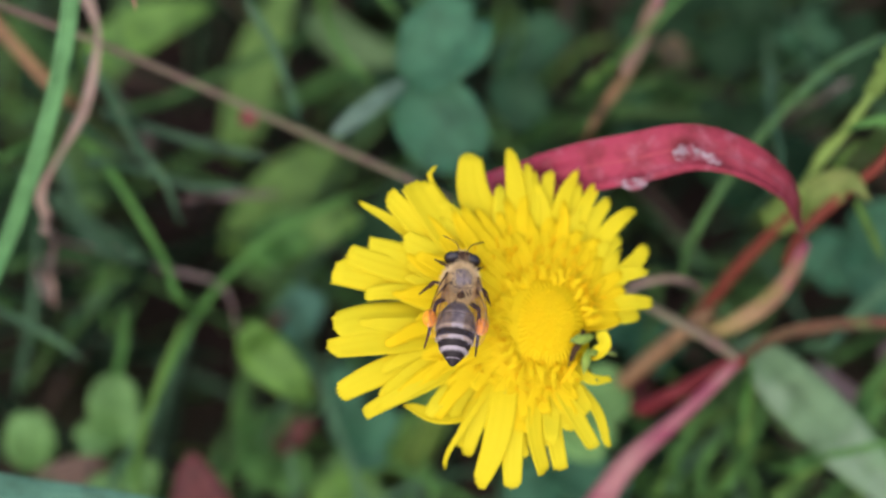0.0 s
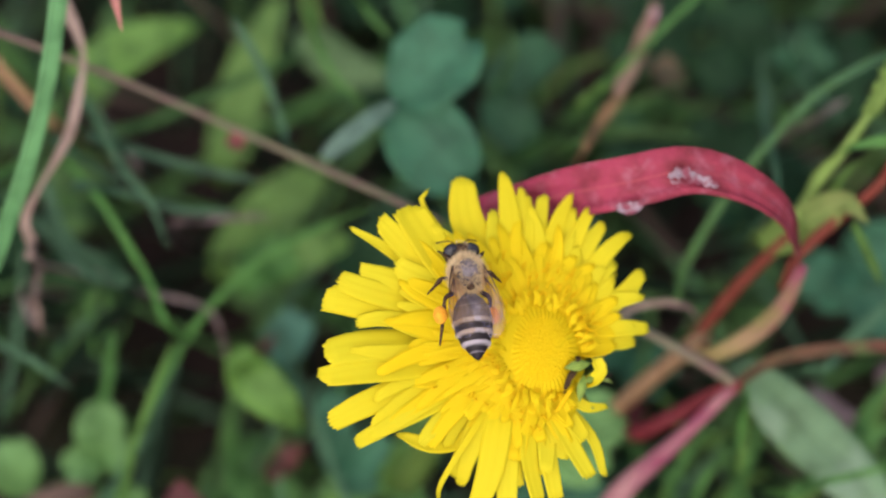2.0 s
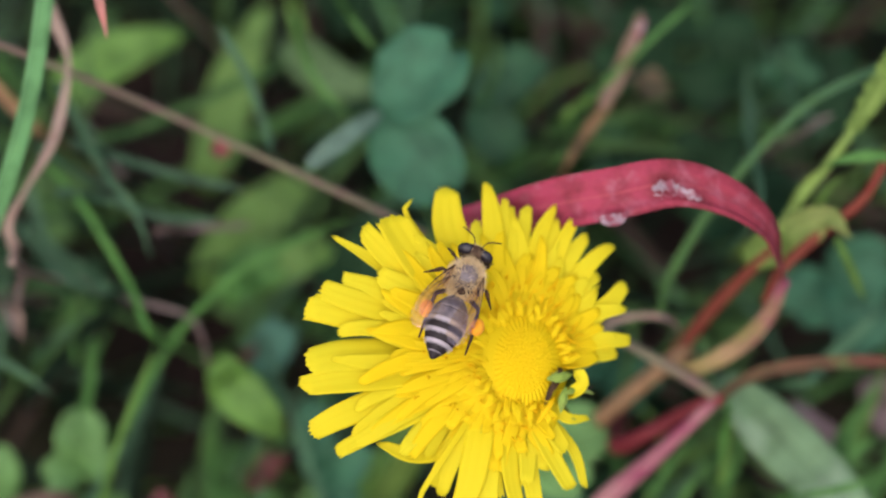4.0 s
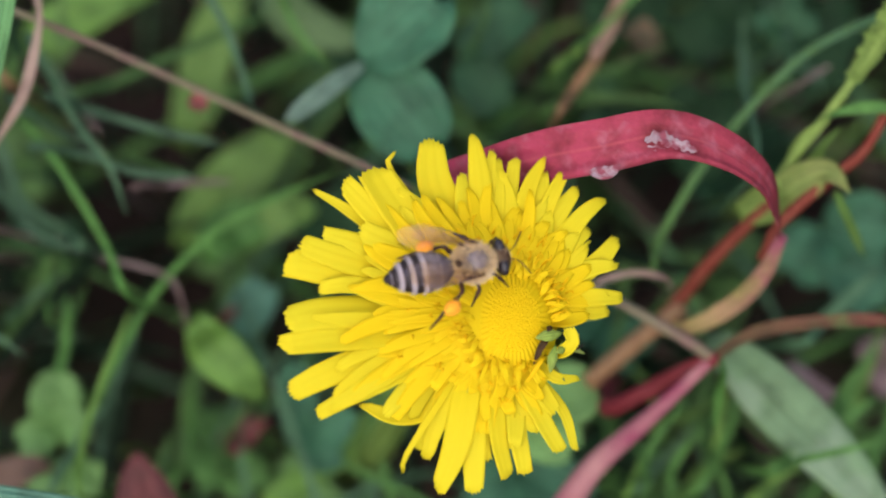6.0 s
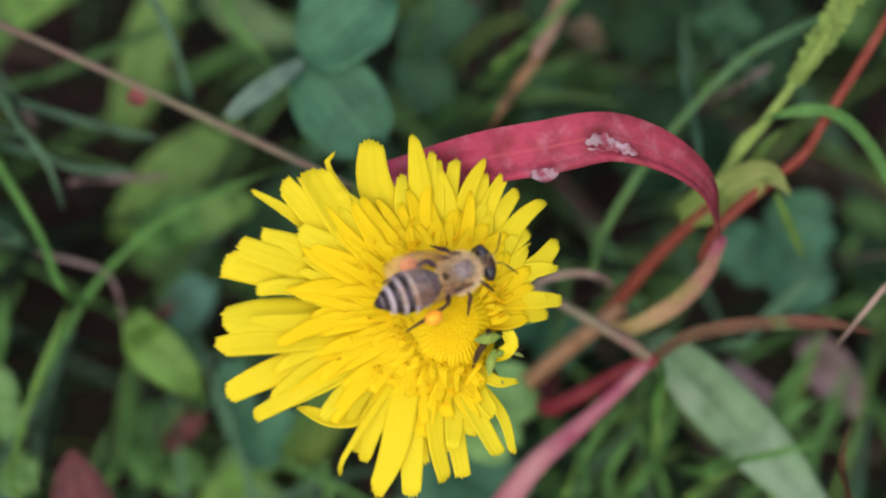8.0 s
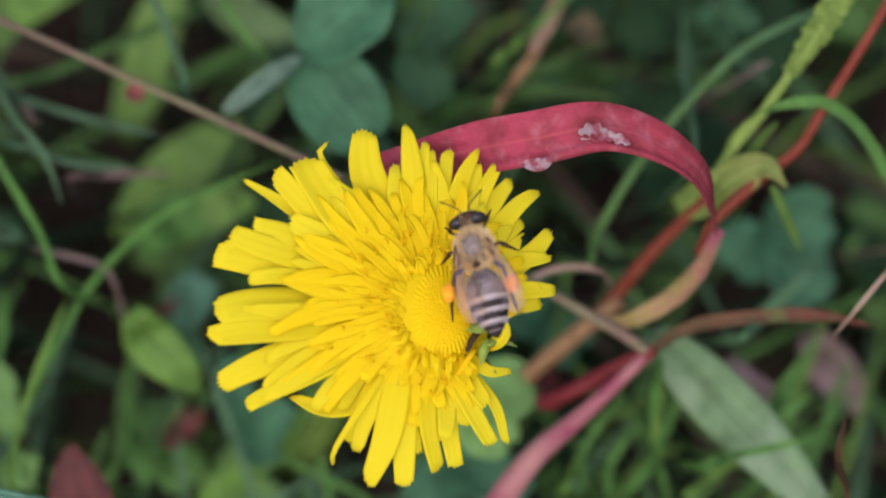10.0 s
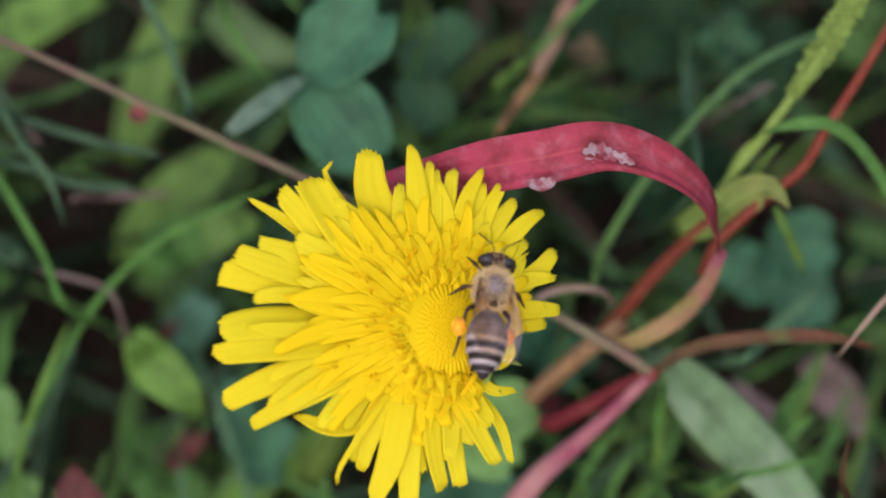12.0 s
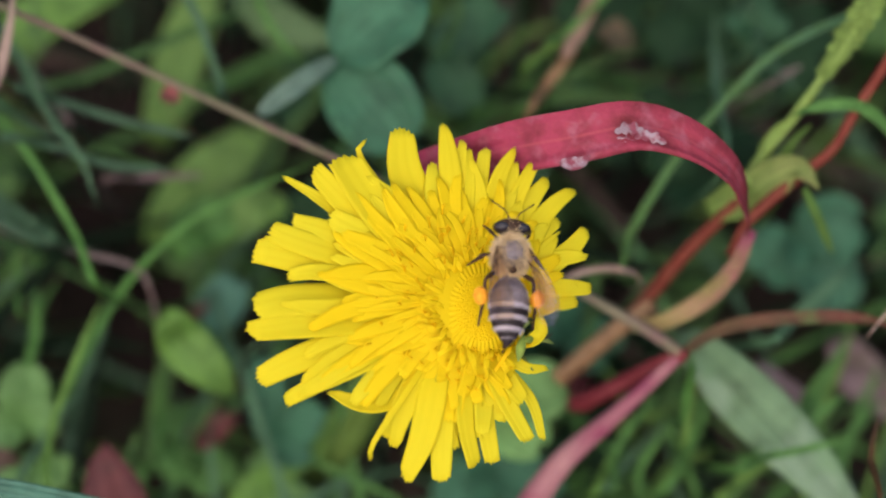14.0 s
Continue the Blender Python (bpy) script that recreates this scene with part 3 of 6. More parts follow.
            fs.append((i * sides + j, (i + 1) * sides + j, (i + 1) * sides + jj, i * sides + jj))
    me = bpy.data.meshes.new("disc")
    me.from_pydata([rel(v) for v in vs], [], fs)
    layer = me.uv_layers.new(name="UVMap")
    for lp in me.loops:
        layer.data[lp.index].uv = uvs[lp.vertex_index]
    me.validate()
    me.polygons.foreach_set("use_smooth", [True] * len(me.polygons))
    me.materials.append(M_DISC)
    part("disc", me, top, "low dome of unopened golden florets, ribbed at its rim")
    vs, fs = [], []
    for k in range(1200):
        q = math.sqrt((k + .5) / 1200) * .80
        g = k * 2.39996 + rng.uniform(-.2, .2)
        p = centre + side * (0.0040 * q * math.cos(g)) + frontw * (0.0051 * q * math.sin(g)) + AXIS * swell(q)
        nrm = (AXIS + (side * math.cos(g) + frontw * math.sin(g)) * q * .4 + Vector((rng.uniform(-.3, .3), rng.uniform(-.3, .3), rng.uniform(-.3, .3)))).normalized()
        a = nrm.cross(Vector((0.3, 0.8, 0.1))).normalized()
        c = nrm.cross(a)
        s, h = 0.00014, rng.uniform(0.00004, 0.00013)
        i0 = len(vs)
        for j in range(5):
            w = 6.2832 * j / 5
            vs.append(p + (a * math.cos(w) + c * math.sin(w)) * s)
        for j in range(5):
            w = 6.2832 * j / 5
            vs.append(p + nrm * h * 0.7 + (a * math.cos(w) + c * math.sin(w)) * s * 0.7)
        vs.append(p + nrm * h)
        for j in range(5):
            jj = (j + 1) % 5
            fs += [(i0 + j, i0 + jj, i0 + 5 + jj, i0 + 5 + j), (i0 + 5 + j, i0 + 5 + jj, i0 + 10)]
    me = bpy.data.meshes.new("bud_dome")
    me.from_pydata([rel(v) for v in vs], [], fs)
    me.uv_layers.new(name="UVMap")
    me.polygons.foreach_set("use_smooth", [True] * len(me.polygons))
    me.materials.append(M_DISC)
    tagged(part("bud_dome", me, top), kind="stuff")
    # single petals that bend out of the rest
    petal([at(299, 10.5, 2.6), at(305, 14.6, 2.3), at(314, 17.6, 2.0), at(324, 19.6, 1.8)], 2.2, .3, M_PETAL, .05, "bent petal", fold=.10, seg=12, across=6)
    petal([at(322, 11.5, 3.2), at(318, 14.6, 2.6), at(312, 16.8, 2.0)], .9, .6, M_PETAL, .05, "bent petal", fold=.10, seg=8, across=4)
    for deg, r, w in ((104, 15.5, 1.3), (133, 12.8, .9), (174, 12.2, 1.5), (246, 12.5, 1.2), (57, 15.0, 1.1), (312, 11.5, 1.0)):
        part("bract", ribbon("bract", [rel(p) for p in (at(deg, 6, .6), at(deg, r * .6, 2.2), at(deg + 2, r, 2.2))], w * .001, M_YOUNG, "leaf", AXIS, fold=.12, seg=8), top)
    # the open notch beside the bud: green bracts, a cupped petal, withered florets and a hair
    petal([at(222, 6.6, 4.4), at(214, 7.9, 5.8), at(203, 8.2, 6.6), at(195, 7.0, 7.0)], 1.6, .9, M_PETAL, .05, "small cupped petal", fold=.22, seg=10, across=8)
    green = lambda pts, w: part("bract", ribbon("bract", [rel(p) for p in pts], w, M_YOUNG, "lens", AXIS, fold=-.22, seg=10, thick=.0003), top, "pale green young bract")
    green([at(199, 6.8, 6.2), at(209, 5.6, 7.0), at(226, 4.5, 7.2)], .0014)
    green([at(213, 6.8, 6.2), at(225, 7.5, 6.8), at(234, 8.7, 6.3)], .0011)
    green([at(206, 7.2, 5.6), at(213, 7.6, 6.4), at(219, 7.4, 6.8)], .0009)
    for pts, w in (((at(214, 5.4, 5.4), at(228, 5.7, 6.6), at(243, 7.0, 6.2)), .0007), ((at(208, 5.6, 5.4), at(222, 5.6, 6.7), at(236, 6.2, 6.4)), .0008), ((at(196, 5.0, 5.4), at(203, 5.2, 6.8), at(210, 5.0, 6.9)), .0006)):
        part("withered_floret", ribbon("withered_floret", [rel(p) for p in pts], w, M_WITHER, "lens", AXIS, fold=.3, seg=10, thick=.0003, wavy=.1), top, "dark brown withered floret")
    petal([at(226, 6.7, 5.4), at(237, 7.1, 6.6), at(253, 8.6, 6.0)], .5, .6, M_STYLE, .1, fold=.1, seg=8, across=4)
    part("hair", tube("hair", [rel(at(214, 7.4, 5.4)), rel(at(208, 8.8, 6.3)), rel(at(201, 9.6, 6.8))], [0.00022, 0.00018, 0.00005], M_HUSK, 8, 5), top)
    return top


dandelion()


# ---- plants round the flower ----
def blade(pts, mm, mat, label, name="grass_plant", category="grass", group="", blade_name="blade", rib=0.0, **kw):
    """One shoot: its leaf from the ground to the tip, the sheath at its foot and, on broad leaves, the midrib."""
    pts = list(pts)
    foot = root_of(pts[0])
    top = thing(name, foot, label, category, group)
    pts = shifted([foot] + pts, foot)
    run = [(Vector(b) - Vector(a)).length for a, b in zip(pts, pts[1:])]
    kw.setdefault("start", run[0] / sum(run))
    kw["seg"] = max(12, kw.get("seg", 14))
    part(blade_name, ribbon(blade_name, pts, mm * 0.001, mat, **kw), top)
    line = spline(pts, 80)
    part("sheath", tube("sheath", [line[0], line[2], line[6], line[10]], [.0007, .0008, .0006, .0003], mat, 8, 6), top)
    if rib:
        n = Vector(kw.get("up", V)).normalized()
        run = [p + n * 0.00022 for p in line[int(80 * kw['start']):78]]
        part("midrib", tube("midrib", run[::max(1, len(run) // 6)], [rib * .001, rib * .0008, rib * .0003], mat, 16, 5), top)
    return top


def plants():
    G = "grass blades round the flower"
    b = lambda pts, mm, mat, label, **kw: blade(pts, mm, mat, label, group=G, **kw)
    b([(-0.0642, 0.0050, 0.0835), (-0.0558, 0.0165, 0.1005), (-0.0526, 0.0214, 0.1068), (-0.0500, 0.0267, 0.1121), (-0.0482, 0.0325, 0.1166), (-0.0471, 0.0388, 0.1203), (-0.0465, 0.0439, 0.1232)], 2.35, M_PALE, "long pale green grass blade with lengthwise ribs", profile="even", seg=20, fold=.22)
    b([(-0.0086, 0.0496, 0.0846), (-0.0127, 0.0526, 0.0863), (-0.0153, 0.0565, 0.0886), (-0.0176, 0.0618, 0.0917), (-0.0184, 0.0661, 0.0942)], 0.9, M_LIME, "thin yellowish curved grass stem", profile="strap")
    b([(-0.0168, 0.0630, 0.0993), (-0.0160, 0.0596, 0.0973), (-0.0146, 0.0558, 0.0951)], 1.0, M_LIME, "bright green grass tip")
    b([(-0.0117, 0.0648, 0.0958), (-0.0085, 0.0606, 0.0933), (-0.0045, 0.0563, 0.0909)], 1.1, M_GRASS, "green grass tip hanging over a clover")
    b([(-0.0496, 0.0524, 0.0824), (-0.0463, 0.0485, 0.0802), (-0.0439, 0.0458, 0.0786), (-0.0418, 0.0434, 0.0773)], 0.9, M_DRYGREY, "withered greyish pink grass stalk", profile="strap")
    b([(-0.0489, 0.0219, 0.0588), (-0.0497, 0.0277, 0.0622), (-0.0518, 0.0320, 0.0647)], 0.9, M_GRASS, "thin green grass blade in the shade")
    b([(-0.0480, 0.0140, 0.0519), (-0.0484, 0.0191, 0.0549), (-0.0467, 0.0250, 0.0583), (-0.0445, 0.0286, 0.0605)], 1.0, M_GRASS, "thin green grass blade in the shade")
    b([(-0.0303, 0.0066, 0.0477), (-0.0294, 0.0124, 0.0511), (-0.0298, 0.0190, 0.0550)], 1.0, M_LEAF, "thin green grass blade standing in the shade")
    b([(-0.0252, 0.0049, 0.0468), (-0.0235, 0.0109, 0.0503), (-0.0184, 0.0156, 0.0531)], 0.9, M_DIM, "thin dull green grass blade in the shade")
    b([(-0.0560, 0.0219, 0.0588), (-0.0527, 0.0255, 0.0609), (-0.0476, 0.0291, 0.0630)], 1.0, M_BLUE, "thin bluish grass blade in the shade")
    b([(0.0106, 0.0574, 0.0778), (0.0127, 0.0618, 0.0803), (0.0123, 0.0662, 0.0829)], 1.2, M_DIM, "dull green grass blade behind the clover")
    b([(0.0309, 0.0595, 0.0791), (0.0330, 0.0646, 0.0821), (0.0335, 0.0690, 0.0847)], 1.0, M_GRASS, "green grass blade by the dry stalk")
    b([(0.0206, 0.0522, 0.0771), (0.0273, 0.0515, 0.0767), (0.0390, 0.0503, 0.0761)], 1.0, M_DIM, "dull green grass blade lying level")
    b([(0.0508, 0.0509, 0.0766), (0.0512, 0.0531, 0.0779), (0.0500, 0.0582, 0.0809)], 0.9, M_BLUEDARK, "thin bluish grass blade standing upright")
    b([(0.0545, 0.0564, 0.0775), (0.0563, 0.0615, 0.0805), (0.0580, 0.0644, 0.0822)], 1.1, M_BLUE, "thin bluish leaning grass blade")
    b([(-0.0182, 0.0378, 0.0897), (-0.0200, 0.0413, 0.0917), (-0.0228, 0.0474, 0.0976), (-0.0272, 0.0540, 0.1013)], 1.2, M_BLUE, "thin bluish grass blade with a dry purplish foot", profile="strap")
    b([(-0.0173, 0.0610, 0.0961), (-0.0149, 0.0539, 0.0920), (-0.0116, 0.0490, 0.0904), (-0.0084, 0.0458, 0.0897)], 1.0, M_GRASS, "slim green grass blade tip")
    b([(-0.0496, 0.0560, 0.0667), (-0.0412, 0.0570, 0.0707), (-0.0280, 0.0611, 0.0754), (-0.0187, 0.0674, 0.0733)], 1.5, M_DUSKY, "soft green grass blade lying low", profile="strap")
    b([(-0.0506, 0.0506, 0.0924), (-0.0436, 0.0384, 0.0889), (-0.0386, 0.0323, 0.0865), (-0.0362, 0.0266, 0.0832)], 1.1, M_BLUE, "dull bluish grass blade ending in a withered tip")
    b([(-0.0489, 0.0453, 0.0836), (-0.0418, 0.0416, 0.0861), (-0.0335, 0.0390, 0.0857), (-0.0237, 0.0372, 0.0847)], 1.2, M_BLUEDARK, "bluish green grass blade lying low", profile="strap")
    b([(-0.0516, 0.0397, 0.0792), (-0.0427, 0.0368, 0.0822), (-0.0351, 0.0337, 0.0827), (-0.0271, 0.0338, 0.0816)], 1.2, M_BLUEDARK, "bluish green grass blade bent low", profile="strap")
    b([(-0.0379, 0.0362, 0.0738), (-0.0310, 0.0361, 0.0760), (-0.0228, 0.0375, 0.0745)], 1.0, M_FADED, "withered pinkish grass tip")
    b([(-0.0345, 0.0169, 0.0753), (-0.0396, 0.0244, 0.0808), (-0.0462, 0.0340, 0.0852), (-0.0531, 0.0435, 0.0826)], 1.05, M_LEAF, "fresh green leaning grass blade", profile="strap")
    b([(-0.0415, -0.0051, 0.0603), (-0.0424, -0.0007, 0.0663), (-0.0394, 0.0072, 0.0720), (-0.0354, 0.0161, 0.0772)], 1.05, M_OVAL, "bright green grass blade standing upright", profile="blade")
    b([(-0.0445, 0.0093, 0.0525), (-0.0354, 0.0199, 0.0678), (-0.0272, 0.0261, 0.0760), (-0.0188, 0.0298, 0.0804), (-0.0066, 0.0340, 0.0840)], 1.05, M_LEAF, "long green grass blade with a slender tip")
    b([(-0.0676, 0.0203, 0.0750), (-0.0623, 0.0172, 0.0755), (-0.0559, 0.0144, 0.0739), (-0.0501, 0.0109, 0.0719)], 1.1, M_BLUE, "thin grey-green grass blade with a dry tip")
    b([(-0.0574, 0.0172, 0.0558), (-0.0484, 0.0246, 0.0636), (-0.0407, 0.0349, 0.0626)], 2.0, M_GRASS_SHADE, "leaning grass blade, dark green for shade")
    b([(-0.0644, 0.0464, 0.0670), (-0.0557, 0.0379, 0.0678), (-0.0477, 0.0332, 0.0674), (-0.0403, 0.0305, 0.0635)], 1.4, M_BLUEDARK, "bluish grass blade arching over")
    b([(-0.0420, 0.0021, 0.0437), (-0.0393, 0.0108, 0.0533), (-0.0374, 0.0231, 0.0627)], 1.7, M_GRASS_SHADE, "upright grass blade, dark green for shade")
    b([(-0.0328, 0.0049, 0.0372), (-0.0299, 0.0127, 0.0452), (-0.0290, 0.0248, 0.0522)], 1.6, M_GRASS, "soft green upright grass blade")
    b([(-0.0691, 0.0495, 0.0572), (-0.0610, 0.0506, 0.0636), (-0.0531, 0.0567, 0.0671)], 1.6, M_DUSKY, "light green grass blade in shade")
    b([(0.0332, 0.0197, 0.0793), (0.0355, 0.0234, 0.0825), (0.0417, 0.0310, 0.0915), (0.0507, 0.0388, 0.0995), (0.0569, 0.0429, 0.1019), (0.0683, 0.0485, 0.1028)], 1.25, M_TURN, "long arching grass blade, yellow-green turning bluish", profile="strap", seg=20)
    b([(0.0220, 0.0534, 0.0768), (0.0253, 0.0531, 0.0846), (0.0295, 0.0543, 0.0900), (0.0367, 0.0595, 0.0953)], 1.3, M_LIME, "fresh green grass blade bent over")
    b([(0.0459, 0.0238, 0.0943), (0.0492, 0.0520, 0.0817), (0.0502, 0.0630, 0.0823)], 1.1, M_BLUE, "thin grey-green grass blade")
    b([(0.0334, -0.0043, 0.0585), (0.0348, 0.0006, 0.0636), (0.0405, 0.0076, 0.0676)], 1.3, M_GRASS, "thin green upright grass blade")
    b([(0.0445, 0.0026, 0.0590), (0.0454, 0.0090, 0.0685), (0.0471, 0.0160, 0.0690)], 1.2, M_LIME, "slender green upright grass blade")
    b([(0.0492, -0.0024, 0.0642), (0.0562, 0.0000, 0.0667), (0.0659, 0.0063, 0.0703)], 2.2, M_GRASS, "green grass blade crossing a broad leaf")
    b([(0.0535, 0.0132, 0.0709), (0.0592, 0.0168, 0.0729), (0.0685, 0.0256, 0.0722)], 2.0, M_BLUE, "bluish grass blade leaning over")
    b([(0.0317, 0.0065, 0.0462), (0.0408, 0.0053, 0.0490), (0.0534, 0.0034, 0.0491), (0.0623, 0.0050, 0.0477)], 1.8, M_GRASS_SHADE, "grass blade lying low, coloured dark for shade")
    b([(0.0096, 0.0618, 0.0643), (0.0202, 0.0586, 0.0659), (0.0343, 0.0567, 0.0648), (0.0454, 0.0584, 0.0623)], 1.8, M_GRASS_SHADE, "grass blade lying low, dark green for shade")
    b([(0.0231, 0.0364, 0.0635), (0.0349, 0.0317, 0.0631), (0.0498, 0.0304, 0.0600)], 1.8, M_GRASS_SHADE, "grass blade with shade in its dark colour")
    b([(-0.0185, 0.0021, 0.0391), (-0.0115, 0.0066, 0.0440), (-0.0037, 0.0119, 0.0470), (0.0024, 0.0201, 0.0518)], 4.4, M_OVAL, "wide light green leaf stalk", blade_name="leaf", profile="strap")
    b([(0.0779, 0.0153, 0.0878), (0.0738, 0.0203, 0.0953), (0.0709, 0.0240, 0.0997), (0.0671, 0.0280, 0.1031), (0.0629, 0.0300, 0.1052), (0.0582, 0.0300, 0.1050), (0.0548, 0.0296, 0.1035)], 1.6, M_LEAF, "bright green grass blade bent in an arch", seg=24, profile="strap")
    b([(-0.0481, -0.0011, 0.0511), (-0.0436, 0.0061, 0.0575), (-0.0397, 0.0120, 0.0586)], 1.2, M_BLUE, "dull bluish upright grass blade")

    b([(-0.0472, 0.0155, 0.0514), (-0.0473, 0.0216, 0.0584), (-0.0478, 0.0312, 0.0639)], 1.5, M_GRASS, "soft green upright grass blade in shade")
    b([(-0.0571, 0.0200, 0.0540), (-0.0525, 0.0250, 0.0592), (-0.0477, 0.0324, 0.0635)], 1.9, M_DIM, "dull green leaning grass blade")
    b([(-0.0648, 0.0173, 0.0478), (-0.0618, 0.0260, 0.0574), (-0.0602, 0.0384, 0.0669)], 1.2, M_BLUE, "pale bluish upright grass blade")
    b([(-0.0314, 0.0059, 0.0435), (-0.0287, 0.0155, 0.0514), (-0.0280, 0.0222, 0.0553)], 1.6, M_DIM, "soft green upright grass blade beside clover")
    b([(-0.0672, 0.0354, 0.0548), (-0.0578, 0.0358, 0.0585), (-0.0500, 0.0347, 0.0578)], 1.5, M_DUSKY, "dull green grass blade lying low")
    b([(-0.0533, 0.0236, 0.0469), (-0.0414, 0.0238, 0.0504), (-0.0311, 0.0232, 0.0478)], 1.6, M_GRASS_SHADE, "grass blade lying low down, coloured dark for shade")
    b([(0.0201, 0.0535, 0.0641), (0.0277, 0.0573, 0.0710), (0.0408, 0.0619, 0.0736)], 1.4, M_DIM, "dull green grass blade in shade")
    b([(0.0614, 0.0540, 0.0713), (0.0576, 0.0588, 0.0764), (0.0533, 0.0663, 0.0807)], 1.3, M_BLUE, "bluish grass blade among clover")
    b([(0.0315, 0.0232, 0.0478), (0.0338, 0.0294, 0.0548), (0.0330, 0.0377, 0.0596)], 1.3, M_DIM, "dull green grass blade behind red stems")
    b([(0.0494, -0.0011, 0.0511), (0.0541, 0.0010, 0.0546), (0.0633, 0.0068, 0.0579)], 1.5, M_LIME, "light green grass blade over a leaf")
    b([(0.0404, -0.0003, 0.0492), (0.0469, 0.0062, 0.0553), (0.0506, 0.0158, 0.0585)], 1.4, M_GRASS, "green grass blade beside a broad leaf")
    b([(0.0641, -0.0003, 0.0492), (0.0650, 0.0120, 0.0586), (0.0700, 0.0209, 0.0615)], 1.4, M_GRASS, "green upright grass blade beside a leaf")

    b([(-0.0536, 0.0473, 0.0813), (-0.0471, 0.0408, 0.0822), (-0.0404, 0.0384, 0.0820)], 1.0, M_BLUEDARK, "short bluish grass blade crossing others")
    b([(-0.0544, 0.0379, 0.0759), (-0.0512, 0.0294, 0.0756), (-0.0430, 0.0258, 0.0735)], 1.2, M_BLUEDARK, "bluish grass blade bending down")
    b([(-0.0391, 0.0390, 0.0788), (-0.0289, 0.0352, 0.0801), (-0.0264, 0.0342, 0.0795)], 0.8, M_DUSKY, "thin dull grass blade crossing others")
    b([(-0.0638, 0.0384, 0.0797), (-0.0575, 0.0411, 0.0847), (-0.0517, 0.0489, 0.0892)], 1.2, M_GRASS, "green grass blade beside a dry leaf")
    b([(-0.0247, 0.0327, 0.0682), (-0.0190, 0.0343, 0.0738), (-0.0134, 0.0354, 0.0767)], 1.0, M_GRASS, "thin green grass blade near the flower")

    b([(0.0623, -0.0002, 0.0447), (0.0652, 0.0089, 0.0534), (0.0718, 0.0250, 0.0592)], 1.3, M_LIME, "light green upright grass blade by a stem")
    b([(0.0555, -0.0002, 0.0447), (0.0618, 0.0023, 0.0496), (0.0743, 0.0131, 0.0524)], 1.4, M_GRASS, "green grass blade leaning over a leaf")
    b([(0.0675, -0.0002, 0.0447), (0.0694, 0.0060, 0.0517), (0.0752, 0.0191, 0.0558)], 1.5, M_GRASS, "green upright grass blade at a dry leaf")
    b([(0.0392, -0.0002, 0.0447), (0.0439, 0.0038, 0.0504), (0.0521, 0.0080, 0.0494)], 1.3, M_LIME, "light green arching grass blade low down")
    b([(0.0478, -0.0002, 0.0447), (0.0448, 0.0074, 0.0525), (0.0401, 0.0154, 0.0537)], 1.2, M_GRASS, "green grass blade leaning under a stem")
    b([(0.0349, 0.0102, 0.0507), (0.0414, 0.0104, 0.0542), (0.0486, 0.0146, 0.0532)], 1.1, M_LIME, "short light green grass blade")

    b([(-0.0418, 0.0291, 0.0685), (-0.0470, 0.0308, 0.0718), (-0.0522, 0.0334, 0.0756), (-0.0539, 0.0366, 0.0798), (-0.0547, 0.0401, 0.0818)], 1.8, M_BLUE, "dull bluish broad grass blade curving low", profile="strap", seg=16)
    b([(-0.0426, 0.0418, 0.0828), (-0.0447, 0.0447, 0.0844), (-0.0475, 0.0479, 0.0863), (-0.0500, 0.0515, 0.0883)], 0.8, M_BLUE, "pale thin grass blade with a dry tip")
    blade([(-0.0559, 0.0238, 0.0770), (-0.0553, 0.0217, 0.0758), (-0.0549, 0.0185, 0.0739)], 0.8, M_STRAW, "short dry hanging grass tip", "dry_grass", "dry grass")
    blade([(-0.0583, 0.0259, 0.0759), (-0.0575, 0.0234, 0.0744), (-0.0573, 0.0212, 0.0732)], 0.8, M_DRYGREY, "greyish dry hanging grass tip", "dry_grass", "dry grass")
    b([(-0.0571, 0.0262, 0.0495), (-0.0524, 0.0282, 0.0587), (-0.0484, 0.0305, 0.0670)], 2.2, M_DIM, "dim green grass blade leaning over")
    b([(-0.0483, 0.0201, 0.0460), (-0.0475, 0.0222, 0.0553), (-0.0474, 0.0248, 0.0614)], 1.1, M_BLUEDARK, "thin bluish upright grass blade")
    b([(-0.0318, 0.0094, 0.0398), (-0.0308, 0.0125, 0.0497), (-0.0291, 0.0165, 0.0589)], 1.4, M_DIM, "dim green upright grass blade")
    b([(-0.0345, 0.0051, 0.0431), (-0.0332, 0.0072, 0.0489), (-0.0324, 0.0086, 0.0520)], 1.3, M_DIM, "short dim grass blade by a red leaf")
    b([(0.0196, 0.0510, 0.0719), (0.0274, 0.0525, 0.0728), (0.0351, 0.0530, 0.0731), (0.0420, 0.0517, 0.0723)], 1.4, M_DIM, "dim green grass blade lying behind a red leaf")
    blade([(0.0552, 0.0467, 0.0844), (0.0581, 0.0485, 0.0855), (0.0610, 0.0499, 0.0863)], 1.0, M_DRYGREY, "greyish dry grass scrap in clover", "dry_grass", "dry grass")
    b([(-0.0646, 0.0193, 0.0455), (-0.0609, 0.0201, 0.0518), (-0.0580, 0.0221, 0.0575)], 1.2, M_DIM, "dim green grass blade in shade")
    b([(0.0314, -0.0028, 0.0547), (0.0342, 0.0003, 0.0611), (0.0373, 0.0034, 0.0652)], 1.0, M_OVAL, "fresh thin grass blade by a pink stem")
    b([(0.0385, -0.0013, 0.0510), (0.0392, 0.0016, 0.0573), (0.0435, 0.0058, 0.0620)], 1.1, M_GRASS, "thin green grass blade low down")
